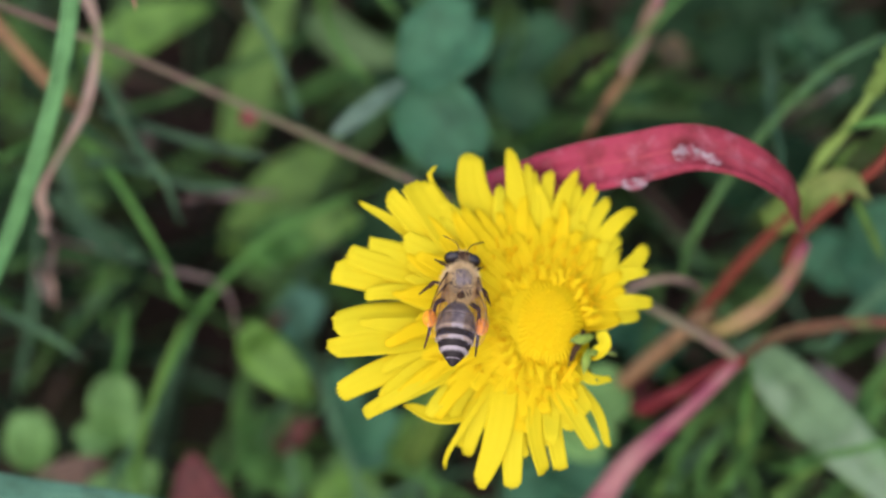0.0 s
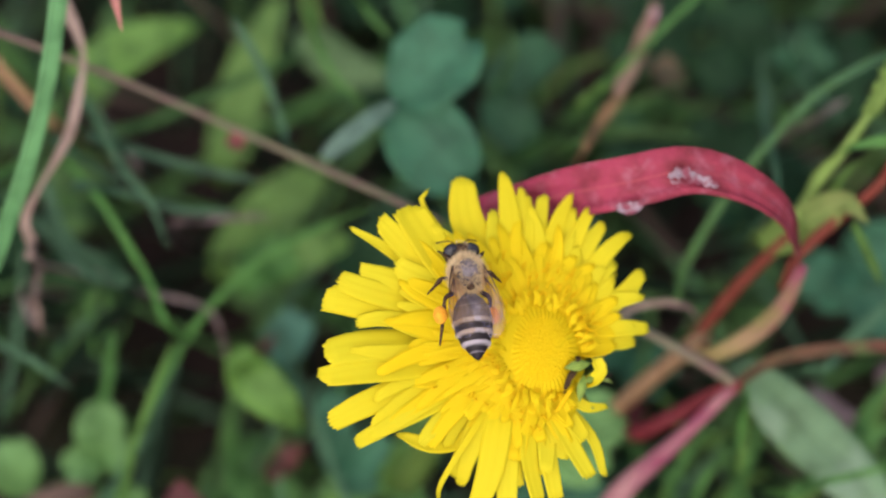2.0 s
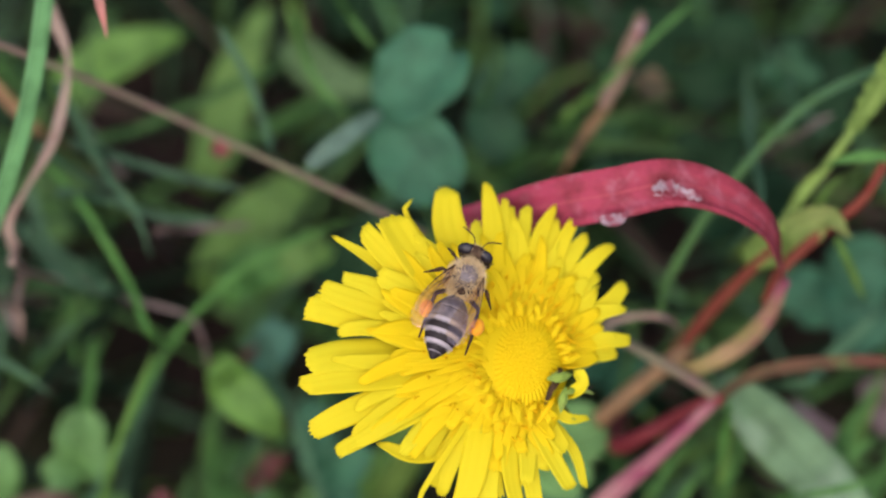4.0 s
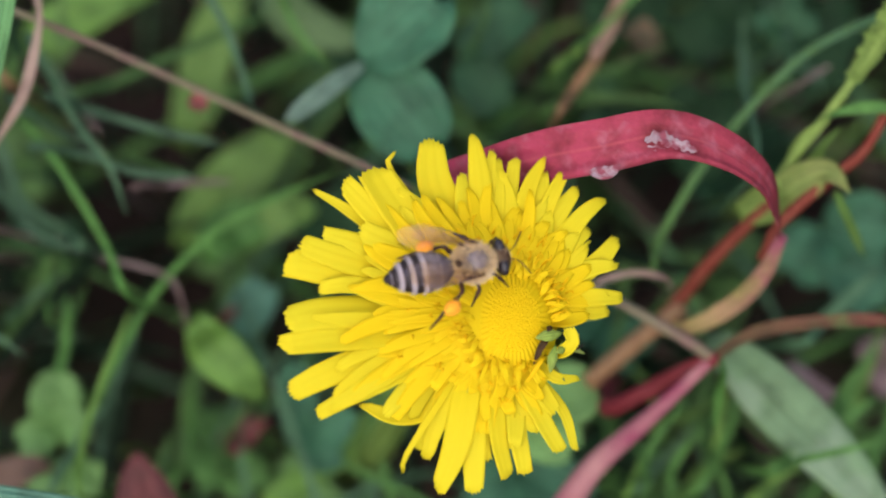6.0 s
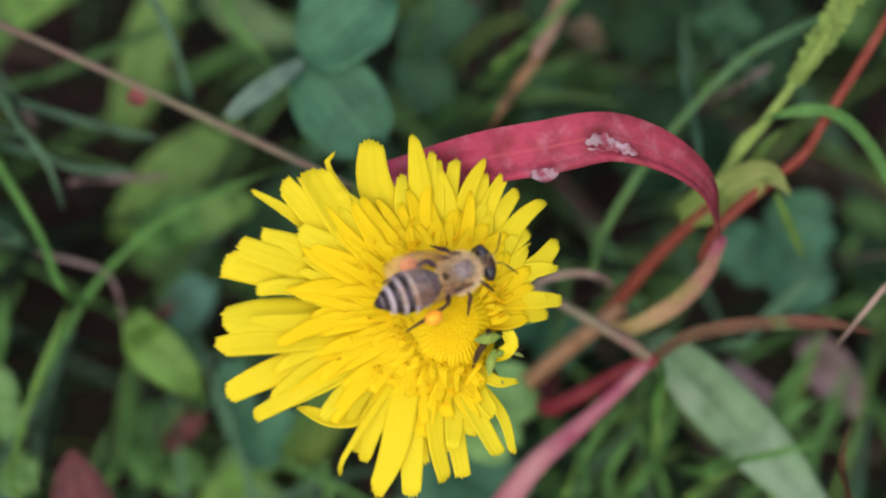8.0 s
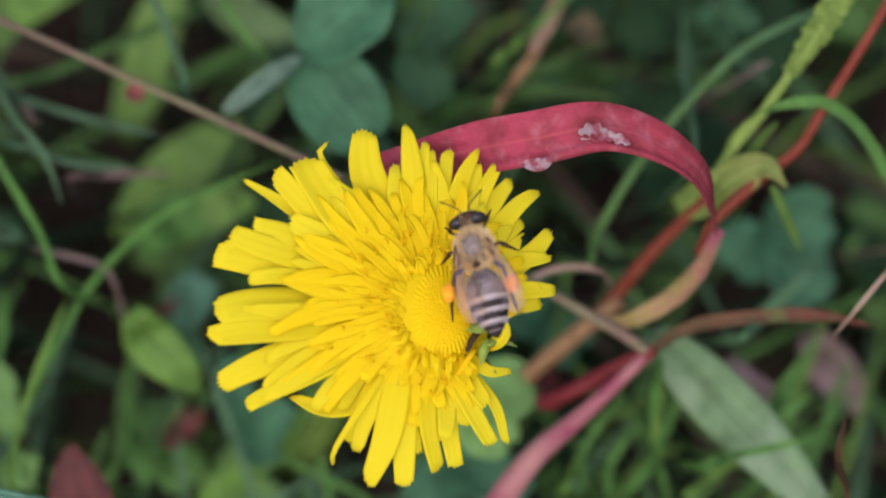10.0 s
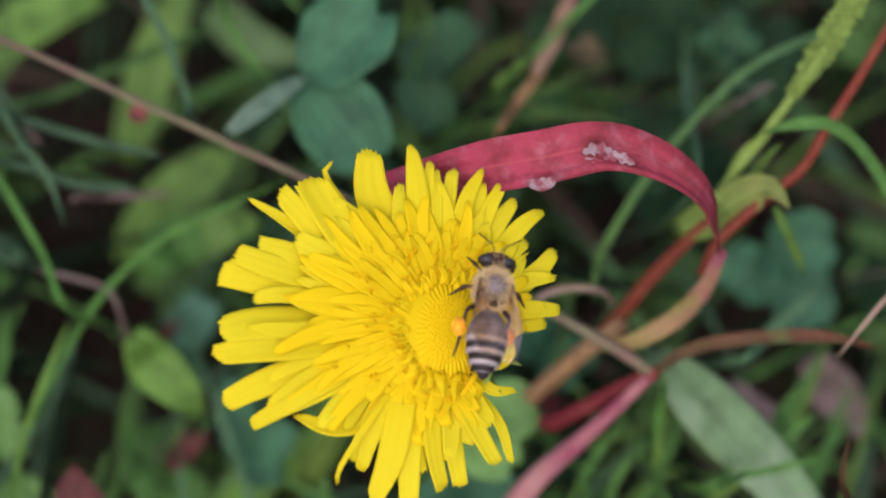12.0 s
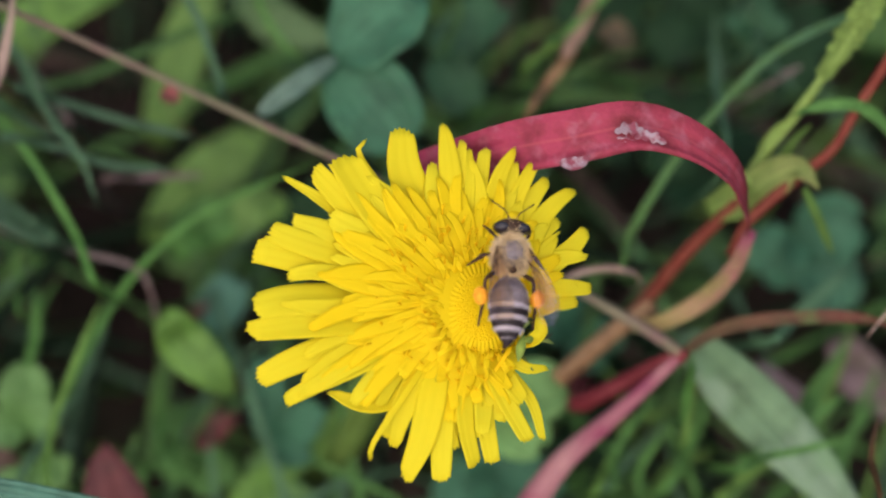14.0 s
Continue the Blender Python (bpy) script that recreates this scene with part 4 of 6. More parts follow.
    b([(0.0495, -0.0052, 0.0741), (0.0546, -0.0048, 0.0743), (0.0600, -0.0038, 0.0749), (0.0647, -0.0029, 0.0754)], 1.0, M_GRASS, "green grass blade lying over a pale leaf")

    b([(-0.0441, 0.0087, 0.0394), (-0.0429, 0.0105, 0.0462), (-0.0397, 0.0149, 0.0569), (-0.0358, 0.0196, 0.0676)], 1.8, M_BLUEDARK, "broad dark bluish grass blade beside clover", profile="strap")
    b([(0.0432, 0.0060, 0.0829), (0.0430, 0.0030, 0.0788), (0.0431, 0.0005, 0.0705)], 1.2, M_LEAF, "green grass blade hanging below a red node")
    b([(0.0596, 0.0070, 0.0604), (0.0621, 0.0088, 0.0660), (0.0666, 0.0132, 0.0709)], 1.6, M_GRASS, "green grass blade slanting up past a dry leaf")
    b([(0.0320, -0.0003, 0.0492), (0.0387, 0.0039, 0.0563), (0.0430, 0.0070, 0.0604)], 1.3, M_BLUE, "thin bluish grass blade below pink stems")

    # near blade below
    b([(-0.0801, -0.0162, 0.0816), (-0.0612, -0.0162, 0.0862), (-0.0520, -0.0179, 0.0875), (-0.0417, -0.0192, 0.0868), (-0.0258, -0.0213, 0.0833)], 7.0, M_TEAL, "broad blue-green leaf blade", blade_name="leaf", profile="strap", seg=18, fold=.10)

    blade([(-0.0527, 0.0229, 0.0857), (-0.0533, 0.0236, 0.0907), (-0.0542, 0.0258, 0.0932), (-0.0520, 0.0293, 0.0963), (-0.0480, 0.0345, 0.1005), (-0.0463, 0.0412, 0.1043), (-0.0465, 0.0458, 0.1058), (-0.0493, 0.0524, 0.1073)], 1.9, M_STRAW,
          "dried pinkish curled grass leaf", "dry_grass", "dry grass", profile="curl", up=(0.2, -0.5, 0.8), up2=(-0.5, -0.4, 0.7), seg=26, fold=.3, wavy=.12)
    blade([(-0.0560, 0.0213, 0.0697), (-0.0562, 0.0246, 0.0740), (-0.0544, 0.0263, 0.0807), (-0.0557, 0.0267, 0.0833)], 0.9, M_DRYGREY, "shrivelled dry leaf tip", "dry_grass", "dry grass", seg=10, wavy=.2)
    blade([(-0.0523, 0.0484, 0.0796), (-0.0572, 0.0499, 0.0863), (-0.0634, 0.0552, 0.0916), (-0.0680, 0.0606, 0.0925)], 1.7, M_BROWN, "orange-brown dry grass blade", "dry_grass", "dry grass", profile="strap")
    stalk = blade([(0.0213, 0.0411, 0.0824), (0.0250, 0.0465, 0.0855), (0.0279, 0.0500, 0.0875), (0.0295, 0.0536, 0.0896), (0.0312, 0.0572, 0.0917), (0.0328, 0.0615, 0.0941)], 1.5, M_BROWN, "dry orange-brown leaf stalk", "dry_grass", "dry grass", profile="strap", seg=18, fold=.35, wavy=.08)
    part("papery_sheath", ribbon("papery_sheath", shifted([(0.0272, 0.0490, 0.0886), (0.0292, 0.0524, 0.0906), (0.0304, 0.0545, 0.0918), (0.0314, 0.0570, 0.0933), (0.0328, 0.0613, 0.0957)], stalk.location), .0023, M_PAPER, "lobe", seg=14, fold=.25, wavy=.1), stalk, "pale pinkish papery sheath")
    part("papery_sheath", ribbon("papery_sheath", shifted([(0.0318, 0.0560, 0.0942), (0.0326, 0.0580, 0.0952), (0.0332, 0.0600, 0.0960)], stalk.location), .0009, M_WORN, "lens", seg=8), stalk, "whitish torn strip")
    b([(0.0228, 0.0482, 0.0888), (0.0277, 0.0517, 0.0908), (0.0322, 0.0549, 0.0944), (0.0363, 0.0581, 0.0965), (0.0400, 0.0612, 0.0975)], 0.9, M_GRASS, "fresh green grass blade crossing a dry stalk", profile="strap")
    blade([(0.0326, 0.0573, 0.0756), (0.0356, 0.0603, 0.0773), (0.0364, 0.0633, 0.0790)], 7.0, M_TAN, "tan dry leaf behind a stalk", "dry_grass", "dry grass", blade_name="leaf", profile="leaf", rib=.2)
    blade([(-0.0288, 0.0201, 0.0518), (-0.0294, 0.0202, 0.0611), (-0.0297, 0.0204, 0.0704), (-0.0319, 0.0236, 0.0723), (-0.0427, 0.0278, 0.0700)], 0.65, M_DRYGREY, "withered brownish stem fragment", "dry_shoot", "dry stem", profile="strap")
    blade([(0.0376, 0.0155, 0.0837), (0.0336, 0.0167, 0.0856), (0.0289, 0.0163, 0.0854), (0.0258, 0.0155, 0.0837)], 0.85, M_STRAW, "pale dry arched grass leaf", "dry_grass", "dry grass", profile="strap")
    blade([(0.0771, 0.0145, 0.0966), (0.0727, 0.0119, 0.0984), (0.0693, 0.0084, 0.0985), (0.0657, 0.0044, 0.0971), (0.0629, 0.0015, 0.0953)], .6, M_STRAW, "pale curled dry grass tip", "dry_grass", "dry grass")
    blade([(0.0648, -0.0163, 0.0827), (0.0638, -0.0113, 0.0879), (0.0645, -0.0073, 0.0914)], 0.8, M_WITHER, "thin dark dry grass stalk", "dry_shoot", "dry stem", wavy=.3)
    blade([(-0.0400, 0.0470, 0.1290), (-0.0393, 0.0403, 0.1276), (-0.0385, 0.0366, 0.1254), (-0.0380, 0.0344, 0.1241)], 1.3, M_CORAL, "small coral pink dry blade tip", "dry_grass", "dry grass")

    # broad leaves behind
    L = lambda pts, mm, mat, label, **kw: blade(pts, mm, mat, label, "leafy_weed", "weed", blade_name="leaf", rib=.22, profile="leaf", **kw)
    L([(-0.0340, 0.0663, 0.0366), (-0.0316, 0.0729, 0.0465), (-0.0296, 0.0789, 0.0513), (-0.0268, 0.0841, 0.0557), (-0.0239, 0.0916, 0.0579)], 8.4, M_SOFT, "soft green leaf out in the undergrowth", fold=.10, seg=16)
    L([(-0.0337, 0.0510, 0.0299), (-0.0282, 0.0549, 0.0394), (-0.0227, 0.0597, 0.0437), (-0.0158, 0.0664, 0.0444)], 11.0, M_SOFT, "large soft green leaf in the undergrowth", fold=.10, seg=16, wavy=.05)
    L([(-0.0291, 0.0441, 0.0449), (-0.0226, 0.0425, 0.0531), (-0.0162, 0.0434, 0.0560), (-0.0133, 0.0466, 0.0532)], 7.5, M_SOFT, "soft bright green leaf deep in the grass", fold=.10)
    L([(-0.0120, 0.0445, 0.0497), (-0.0155, 0.0452, 0.0547), (-0.0165, 0.0489, 0.0546)], 5.5, M_SOFT, "small soft green leaf behind the flower", fold=.10)
    L([(-0.0281, 0.0487, 0.0357), (-0.0224, 0.0509, 0.0419), (-0.0159, 0.0545, 0.0420)], 5.5, M_LEAF, "small fresh green leaf in the undergrowth", fold=.10)
    L([(-0.0198, 0.0807, 0.0613), (-0.0139, 0.0723, 0.0634), (-0.0048, 0.0694, 0.0629)], 7.0, M_FADED2, "grey-green pale leaf underside", fold=.1)
    L([(-0.0583, 0.0735, 0.0537), (-0.0507, 0.0743, 0.0623), (-0.0429, 0.0757, 0.0665), (-0.0360, 0.0791, 0.0650)], 8.0, M_OVAL, "light yellow-green broad leaf", fold=.1)
    L([(-0.0489, 0.0865, 0.0612), (-0.0507, 0.0735, 0.0618), (-0.0534, 0.0664, 0.0577)], 5.0, M_DIM, "soft green leaf low down", fold=.1)
    L([(-0.0294, 0.0225, 0.0624), (-0.0255, 0.0170, 0.0627), (-0.0215, 0.0136, 0.0607), (-0.0186, 0.0120, 0.0563)], 7.4, M_OVAL, "oval green leaf with a pale rim", fold=.08)
    L([(-0.0298, 0.0378, 0.0504), (-0.0242, 0.0415, 0.0549), (-0.0155, 0.0440, 0.0540)], 8.0, M_LEAF, "soft green leaf low in the grass", fold=.1)
    L([(0.0434, 0.0167, 0.0695), (0.0508, 0.0074, 0.0698), (0.0585, -0.0004, 0.0676), (0.0699, -0.0105, 0.0607)], 8.6, M_GREY, "long pale grey-green leaf with a few specks", fold=.12, seg=18, wavy=.02)
    L([(-0.0331, -0.0092, 0.0533), (-0.0336, -0.0065, 0.0595), (-0.0346, -0.0030, 0.0627), (-0.0351, 0.0003, 0.0646)], 9.0, M_DARKRED, "dark red leaf near the ground", fold=.1)
    L([(-0.0628, -0.0040, 0.0471), (-0.0569, -0.0004, 0.0537), (-0.0509, 0.0017, 0.0561), (-0.0479, 0.0021, 0.0541)], 6.0, M_DULLRED, "dull brown dry leaf", fold=.1)
    L([(-0.0247, 0.0097, 0.0434), (-0.0218, 0.0111, 0.0477), (-0.0184, 0.0130, 0.0477)], 4.5, M_DARKRED, "brownish red leaf low down", fold=.1)
    L([(-0.0275, 0.0395, 0.0872), (-0.0269, 0.0404, 0.0894), (-0.0263, 0.0428, 0.0903)], 2.8, M_SCARLET, "tiny bright red leaf scrap", fold=.1)
    L([(0.0700, 0.0275, 0.0470), (0.0730, 0.0223, 0.0480), (0.0765, 0.0185, 0.0464), (0.0790, 0.0160, 0.0425)], 7.5, M_FADED, "faded pinkish dry leaf low down", fold=.1)
    L([(0.0627, 0.0133, 0.0501), (0.0590, 0.0136, 0.0573), (0.0568, 0.0182, 0.0576)], 5.5, M_FADED, "brownish pink dry leaf beside a pale leaf", fold=.15, wavy=.1)
    L([(-0.0267, 0.0270, 0.0500), (-0.0247, 0.0276, 0.0526), (-0.0234, 0.0291, 0.0535)], 2.0, M_DARKRED, "small reddish leaf scrap", fold=.1)

    # long stem that passes behind the flower
    foot = root_of((0.0022, 0.0246, 0.0936))
    pts = [foot, (0.0022, 0.0246, 0.0936), (-0.0036, 0.0276, 0.0942), (-0.0199, 0.0363, 0.0940), (-0.0370, 0.0419, 0.0995), (-0.0482, 0.0440, 0.1048), (-0.0591, 0.0461, 0.1095), (-0.0696, 0.0494, 0.1125)]
    ob = thing("flowering_grass", foot, "long thin straight grass stem, pinkish brown", "grass")
    part("sheath", tube("sheath", shifted(pts[:2], foot), [.0009, .0008], M_SCAPE, 6, 8), ob)
    part("culm", tube("culm", shifted(pts,  foot), [.00054, .00052, .00050, .00048, .00044], M_CULM, 40, 8), ob)


def leaflet(pts, mm, mat, parent, o, label="", **kw):
    return part("leaflet", ribbon("leaflet", shifted(pts, o), mm * .001, mat, "leaflet", seg=12, across=6, notch=kw.pop("notch", .0009), **kw), parent, label)


def clover(joint, tips, mm, mat, label, depth_drop=0.5):
    """A clover leaf: a stalk from the ground and leaflets that spread from its joint."""
    o = Vector(root_of(joint, depth_drop))
    top = thing("clover", o, label, "clover", "clover leaves")
    j = Vector(joint)
    part("leaf_stalk", tube("leaf_stalk", shifted([o, o.lerp(j, .5) + Vector((.002, .001, .004)), j], o), [.0006, .0005, .0004], M_SCAPE, 12, 6), top, "thin green stalk")
    for i, tip in enumerate(tips):
        tip = Vector(tip[:3]) if len(tip) == 3 else Vector(tip)
        w = mm[i] if isinstance(mm, (list, tuple)) else mm
        mid = j.lerp(tip, .5) + V * 0.0008
        leaflet([j, mid, tip], w, mat[i] if isinstance(mat, tuple) else mat, top, o, fold=.16 if w > 5 else .5, wavy=.05, notch=.0020 if w > 11 else .0011, up=V + Vector((.2 * math.sin(i * 2.1 + j.x * 500), .2 * math.cos(i * 3.3), 0)))
    return top


def clovers():
    clover((-0.0043, 0.0456, 0.0919), [(0.0067, 0.0531, 0.0985), (0.0055, 0.0343, 0.0877), (-0.0148, 0.0358, 0.0920)], [13.0, 12.5, 2.8], (M_CLOVER, M_CLOVER, M_FOLDED), "blue-green clover leaf with round notched leaflets")
    clover((0.0094, 0.0604, 0.0727), [(0.0199, 0.0672, 0.0766), (0.0155, 0.0532, 0.0685)], [8.0, 8.0], M_CLOVER_MID, "dark green clover leaf in the shade")
    clover((0.0352, 0.0741, 0.0656), [(0.0288, 0.0717, 0.0643), (0.0370, 0.0812, 0.0697), (0.0415, 0.0710, 0.0638)], 9.0, M_CLOVER_SHADE, "clover leaf low down, dark green for shade")
    clover((0.0506, 0.0733, 0.0652), [(0.0433, 0.0686, 0.0624), (0.0584, 0.0690, 0.0650), (0.0506, 0.0812, 0.0697)], 9.0, M_CLOVER_SHADE, "clover leaf deep in the grass, coloured dark for shade")
    clover((0.0624, 0.0680, 0.0679), [(0.0561, 0.0742, 0.0715), (0.0704, 0.0704, 0.0692), (0.0651, 0.0603, 0.0634)], 9.5, M_CLOVER_SHADE, "clover leaf deep in the grass, coloured dark for shade")
    clover((0.0470, 0.0584, 0.0565), [(0.0406, 0.0631, 0.0593), (0.0542, 0.0623, 0.0588), (0.0461, 0.0521, 0.0529)], 9.0, M_CLOVER_SHADE, "clover leaf beneath a grass blade, coloured dark for shade")
    clover((0.0559, 0.061, 0.08), [(0.0529, 0.0632, 0.0813), (0.0596, 0.0636, 0.0815), (0.0582, 0.0585, 0.0786)], [7.0, 7.5, 7.0], M_CLOVER_MID, "dark green clover leaf with notched leaflets")
    clover((0.0641, 0.0399, 0.0575), [(0.0714, 0.0278, 0.0539), (0.0740, 0.0399, 0.0609), (0.0588, 0.0338, 0.0539)], 10.5, M_CLOVER, "blue-green clover leaf on thin stalk")
    clover((-0.0614, 0.0058, 0.0458), [(-0.0615, 0.0119, 0.0540)], 7.5, M_CLOVER_LIGHT, "single round light green clover leaflet")
    clover((-0.0490, 0.0098, 0.0504), [(-0.0480, 0.0158, 0.0585), (-0.0436, 0.0104, 0.0531), (-0.0542, 0.0071, 0.0512)], [7.5, 6.5, 6.0], M_CLOVER_LIGHT, "fresh light green clover leaf")
    clover((-0.0478, 0.0074, 0.0421), [(-0.0540, 0.0036, 0.0422), (-0.0410, 0.0044, 0.0427), (-0.0462, 0.0014, 0.0409)], 6.0, M_CLOVER_LIGHT, "small light green clover leaf")
    clover((-0.0242, 0.0276, 0.0469), [(-0.0187, 0.0326, 0.0544), (-0.0225, 0.0207, 0.0428)], [7.0, 6.5], (M_TEAL, M_CLOVER), "blue-green clover leaf half hidden")
    clover((-0.0262, 0.0130, 0.0361), [(-0.0305, 0.0084, 0.0357), (-0.0202, 0.0068, 0.0348), (-0.0271, 0.0192, 0.0397)], [7.0, 7.5, 7.0], M_GRASS, "green clover leaf deep in the grass")
    clover((-0.0131, 0.0080, 0.0471), [(-0.0147, 0.0182, 0.0576), (-0.0061, 0.0123, 0.0542), (-0.0070, 0.0072, 0.0489)], [6.0, 6.0, 6.0], M_CLOVER, "blue-green clover leaf under the flower")
    clover((0.0172, 0.0084, 0.0623), [(0.0287, 0.0083, 0.0680), (0.0252, 0.0014, 0.0617)], [9.5, 8.5], M_CLOVER_LIGHT, "light green clover leaf under the petals")
    clover((0.0186, 0.0046, 0.0486), [(0.0286, -0.0003, 0.0492), (0.0108, -0.0018, 0.0484), (0.0160, 0.0083, 0.0507)], 8.5, M_CLOVER, "blue-green clover leaf in the grass")
    clover((-0.0137, 0.0084, 0.0334), [(-0.0190, 0.0053, 0.0317), (-0.0083, 0.0037, 0.0308), (-0.0146, 0.0130, 0.0361)], 7.0, M_CLOVER_LIGHT, "light green clover leaf deep in the grass")
    clover((0.0315, 0.0270, 0.0500), [(0.0260, 0.0294, 0.0548), (0.0368, 0.0232, 0.0478)], 9.5, M_CLOVER, "blue-green clover leaf beneath red stems")
    clover((-0.0083, 0.0409, 0.0522), [(-0.0137, 0.0456, 0.0549), (-0.0029, 0.0479, 0.0563)], 10.0, M_CLOVER_SHADE, "clover leaf behind the flower, coloured dark for shade")


def knotweed():
    """The reddened plant beside the flower: stems that meet at a node, with turning leaves."""
    node = Vector((0.0417, 0.0058, 0.0822))
    o = Vector(root_of(node))
    top = thing("redleg_plant", o, "low plant with red stems and leaves turned red and yellow", "weed")
    r = lambda *p: shifted(p, o)
    part("stem", tube("stem", r(o, (0.0290, 0.0053, 0.0686), (0.0362, 0.0054, 0.0767), node), [.0015, .0017, .0015, .0011], M_REDSTEM, 20, 10), top, "thick dark red stem")
    part("stem", tube("stem", r((0.0211, -0.0118, 0.0680), (0.0265, -0.0058, 0.0738), (0.0334, -0.0008, 0.0778), node), [.0021, .0016, .0011, .0008], M_PINKSTEM, 18, 12), top, "pink stem")
    part("stem", tube("stem", r(node, (0.0387, 0.0075, 0.0837), (0.0316, 0.0104, 0.0866), (0.0247, 0.0142, 0.0876)), [.0009, .0008, .0007, .0006], M_CULM, 14, 8), top, "thin brownish stem")
    part("stem", tube("stem", r((0.0477, 0.0159, 0.0909), (0.0498, 0.0191, 0.0947), (0.0561, 0.0235, 0.0988), (0.0599, 0.0257, 0.1014), (0.0627, 0.0298, 0.1039), (0.0663, 0.0347, 0.1070), (0.0709, 0.0415, 0.1112), (0.0755, 0.0492, 0.1160)), [.0007, .0008, .0007, .0007, .0006, .0005], M_RUSSET, 28, 8), top, "slim reddish brown stem")
    part("stem", tube("stem", r((0.0293, 0.0113, 0.0675), (0.0368, 0.0152, 0.0767), (0.0425, 0.0194, 0.0848), (0.0494, 0.0231, 0.0939)), [.0011, .0011, .0010, .0008], M_RUSSET, 18, 8), top, "brownish red stem")
    part("stem", tube("stem", r((0.0267, 0.0090, 0.0685), (0.0329, 0.0126, 0.0740), (0.0389, 0.0153, 0.0790)), [.0013, .0013, .0012], M_BROWN, 12, 8), top, "brownish stem")
    part("node", ball("node", M_REDSTEM, (.0010, .0010, .0010), tuple(node - o), None, 8, 10, .1), top)
    part("leaf", ribbon("leaf", r(node, (0.0455, 0.0076, 0.0849), (0.0513, 0.0081, 0.0876), (0.0626, 0.0082, 0.0888), (0.0705, 0.0074, 0.0872)), .0018, M_TURNING, "blade", seg=16, fold=.35), top, "narrow leaf turning from green to red")
    part("leaf", ribbon("leaf", r((0.0492, 0.0162, 0.0963), (0.0471, 0.0141, 0.1060), (0.0444, 0.0144, 0.1131), (0.0391, 0.0152, 0.1182), (0.0322, 0.0157, 0.1208), (0.0245, 0.0145, 0.1201), (0.0163, 0.0152, 0.1159), (0.0065, 0.0159, 0.1094)),
                        .0064, M_RED, "redleaf", seg=34, across=6, up=(0.5, -0.1, 0.8), up2=(0.0, -0.5, 0.85), fold=.10, wavy=.03), top, "arched crimson leaf with pale worn spots")
    part("worn_patch", ribbon("worn_patch", r((0.0293, 0.0147, 0.1210), (0.0310, 0.0150, 0.1214), (0.0329, 0.0147, 0.1211)), .0019, M_WORN, "torn", seg=14, wavy=.12), top, "whitish torn patch")
    part("worn_patch", ribbon("worn_patch", r((0.0316, 0.0142, 0.1208), (0.0334, 0.0143, 0.1209), (0.0355, 0.0137, 0.1203)), .0016, M_WORN, "torn", seg=14, wavy=.12), top)
    part("worn_patch", ribbon("worn_patch", r((0.0288, 0.0138, 0.1202), (0.0304, 0.0140, 0.1205), (0.0320, 0.0138, 0.1203)), .0009, M_WORN, "torn", seg=12, wavy=.12), top)
    part("worn_patch", ribbon("worn_patch", r((0.0227, 0.0112, 0.1196), (0.0251, 0.0112, 0.1196), (0.0265, 0.0120, 0.1201)), .0016, M_WORN, "leaf", seg=8, wavy=.25), top, "pale shredded leaf rim")
    part("leaf", ribbon("leaf", r((0.0356, 0.0101, 0.0818), (0.0397, 0.0103, 0.0831), (0.0445, 0.0119, 0.0863), (0.0479, 0.0140, 0.0909), (0.0497, 0.0167, 0.0960)), .0025, M_AUTUMN, "twin", seg=20, fold=.2, up=V), top, "folded leaf, yellow below and red above")
    part("leaf", ribbon("leaf", r((0.0452, 0.0230, 0.0904), (0.0486, 0.0228, 0.0938), (0.0519, 0.0233, 0.0975), (0.0551, 0.0237, 0.1000), (0.0567, 0.0224, 0.1004), (0.0582, 0.0208, 0.0995)), .0052, M_LIMELEAF, "lobe", seg=20, across=6, fold=.10, wavy=.04, up=V), top, "yellow-green leaf with a brown tip")
    part("leaf", ribbon("leaf", r((0.0567, 0.0220, 0.0979), (0.0579, 0.0206, 0.0959), (0.0596, 0.0192, 0.0928), (0.0620, 0.0182, 0.0876)), .0012, M_LIME, "blade", seg=8), top, "narrow yellowish leaf")


PROFILES["torn"] = lambda v: max(.05, math.sin(math.pi * min(1, max(0, v))) ** .6 * (.72 + .28 * math.sin(v * 23)))
PROFILES["lobe"] = lambda v: min(1, 0.55 + 2.2 * v) * (1 if v < .62 else max(.04, 1 - ((v - .62) / .38) ** 1.1))
PROFILES["twin"] = lambda v: 0.35 + 0.65 * math.sin(math.pi * min(1, max(0, v * .8 + .12)))
PROFILES["redleaf"] = lambda v: 0.22 + 0.78 * max(0.0, min(1, (v - 0.02) / 0.58)) ** 0.95 * (1 - 0.25 * max(0, v - 0.75) / 0.25)


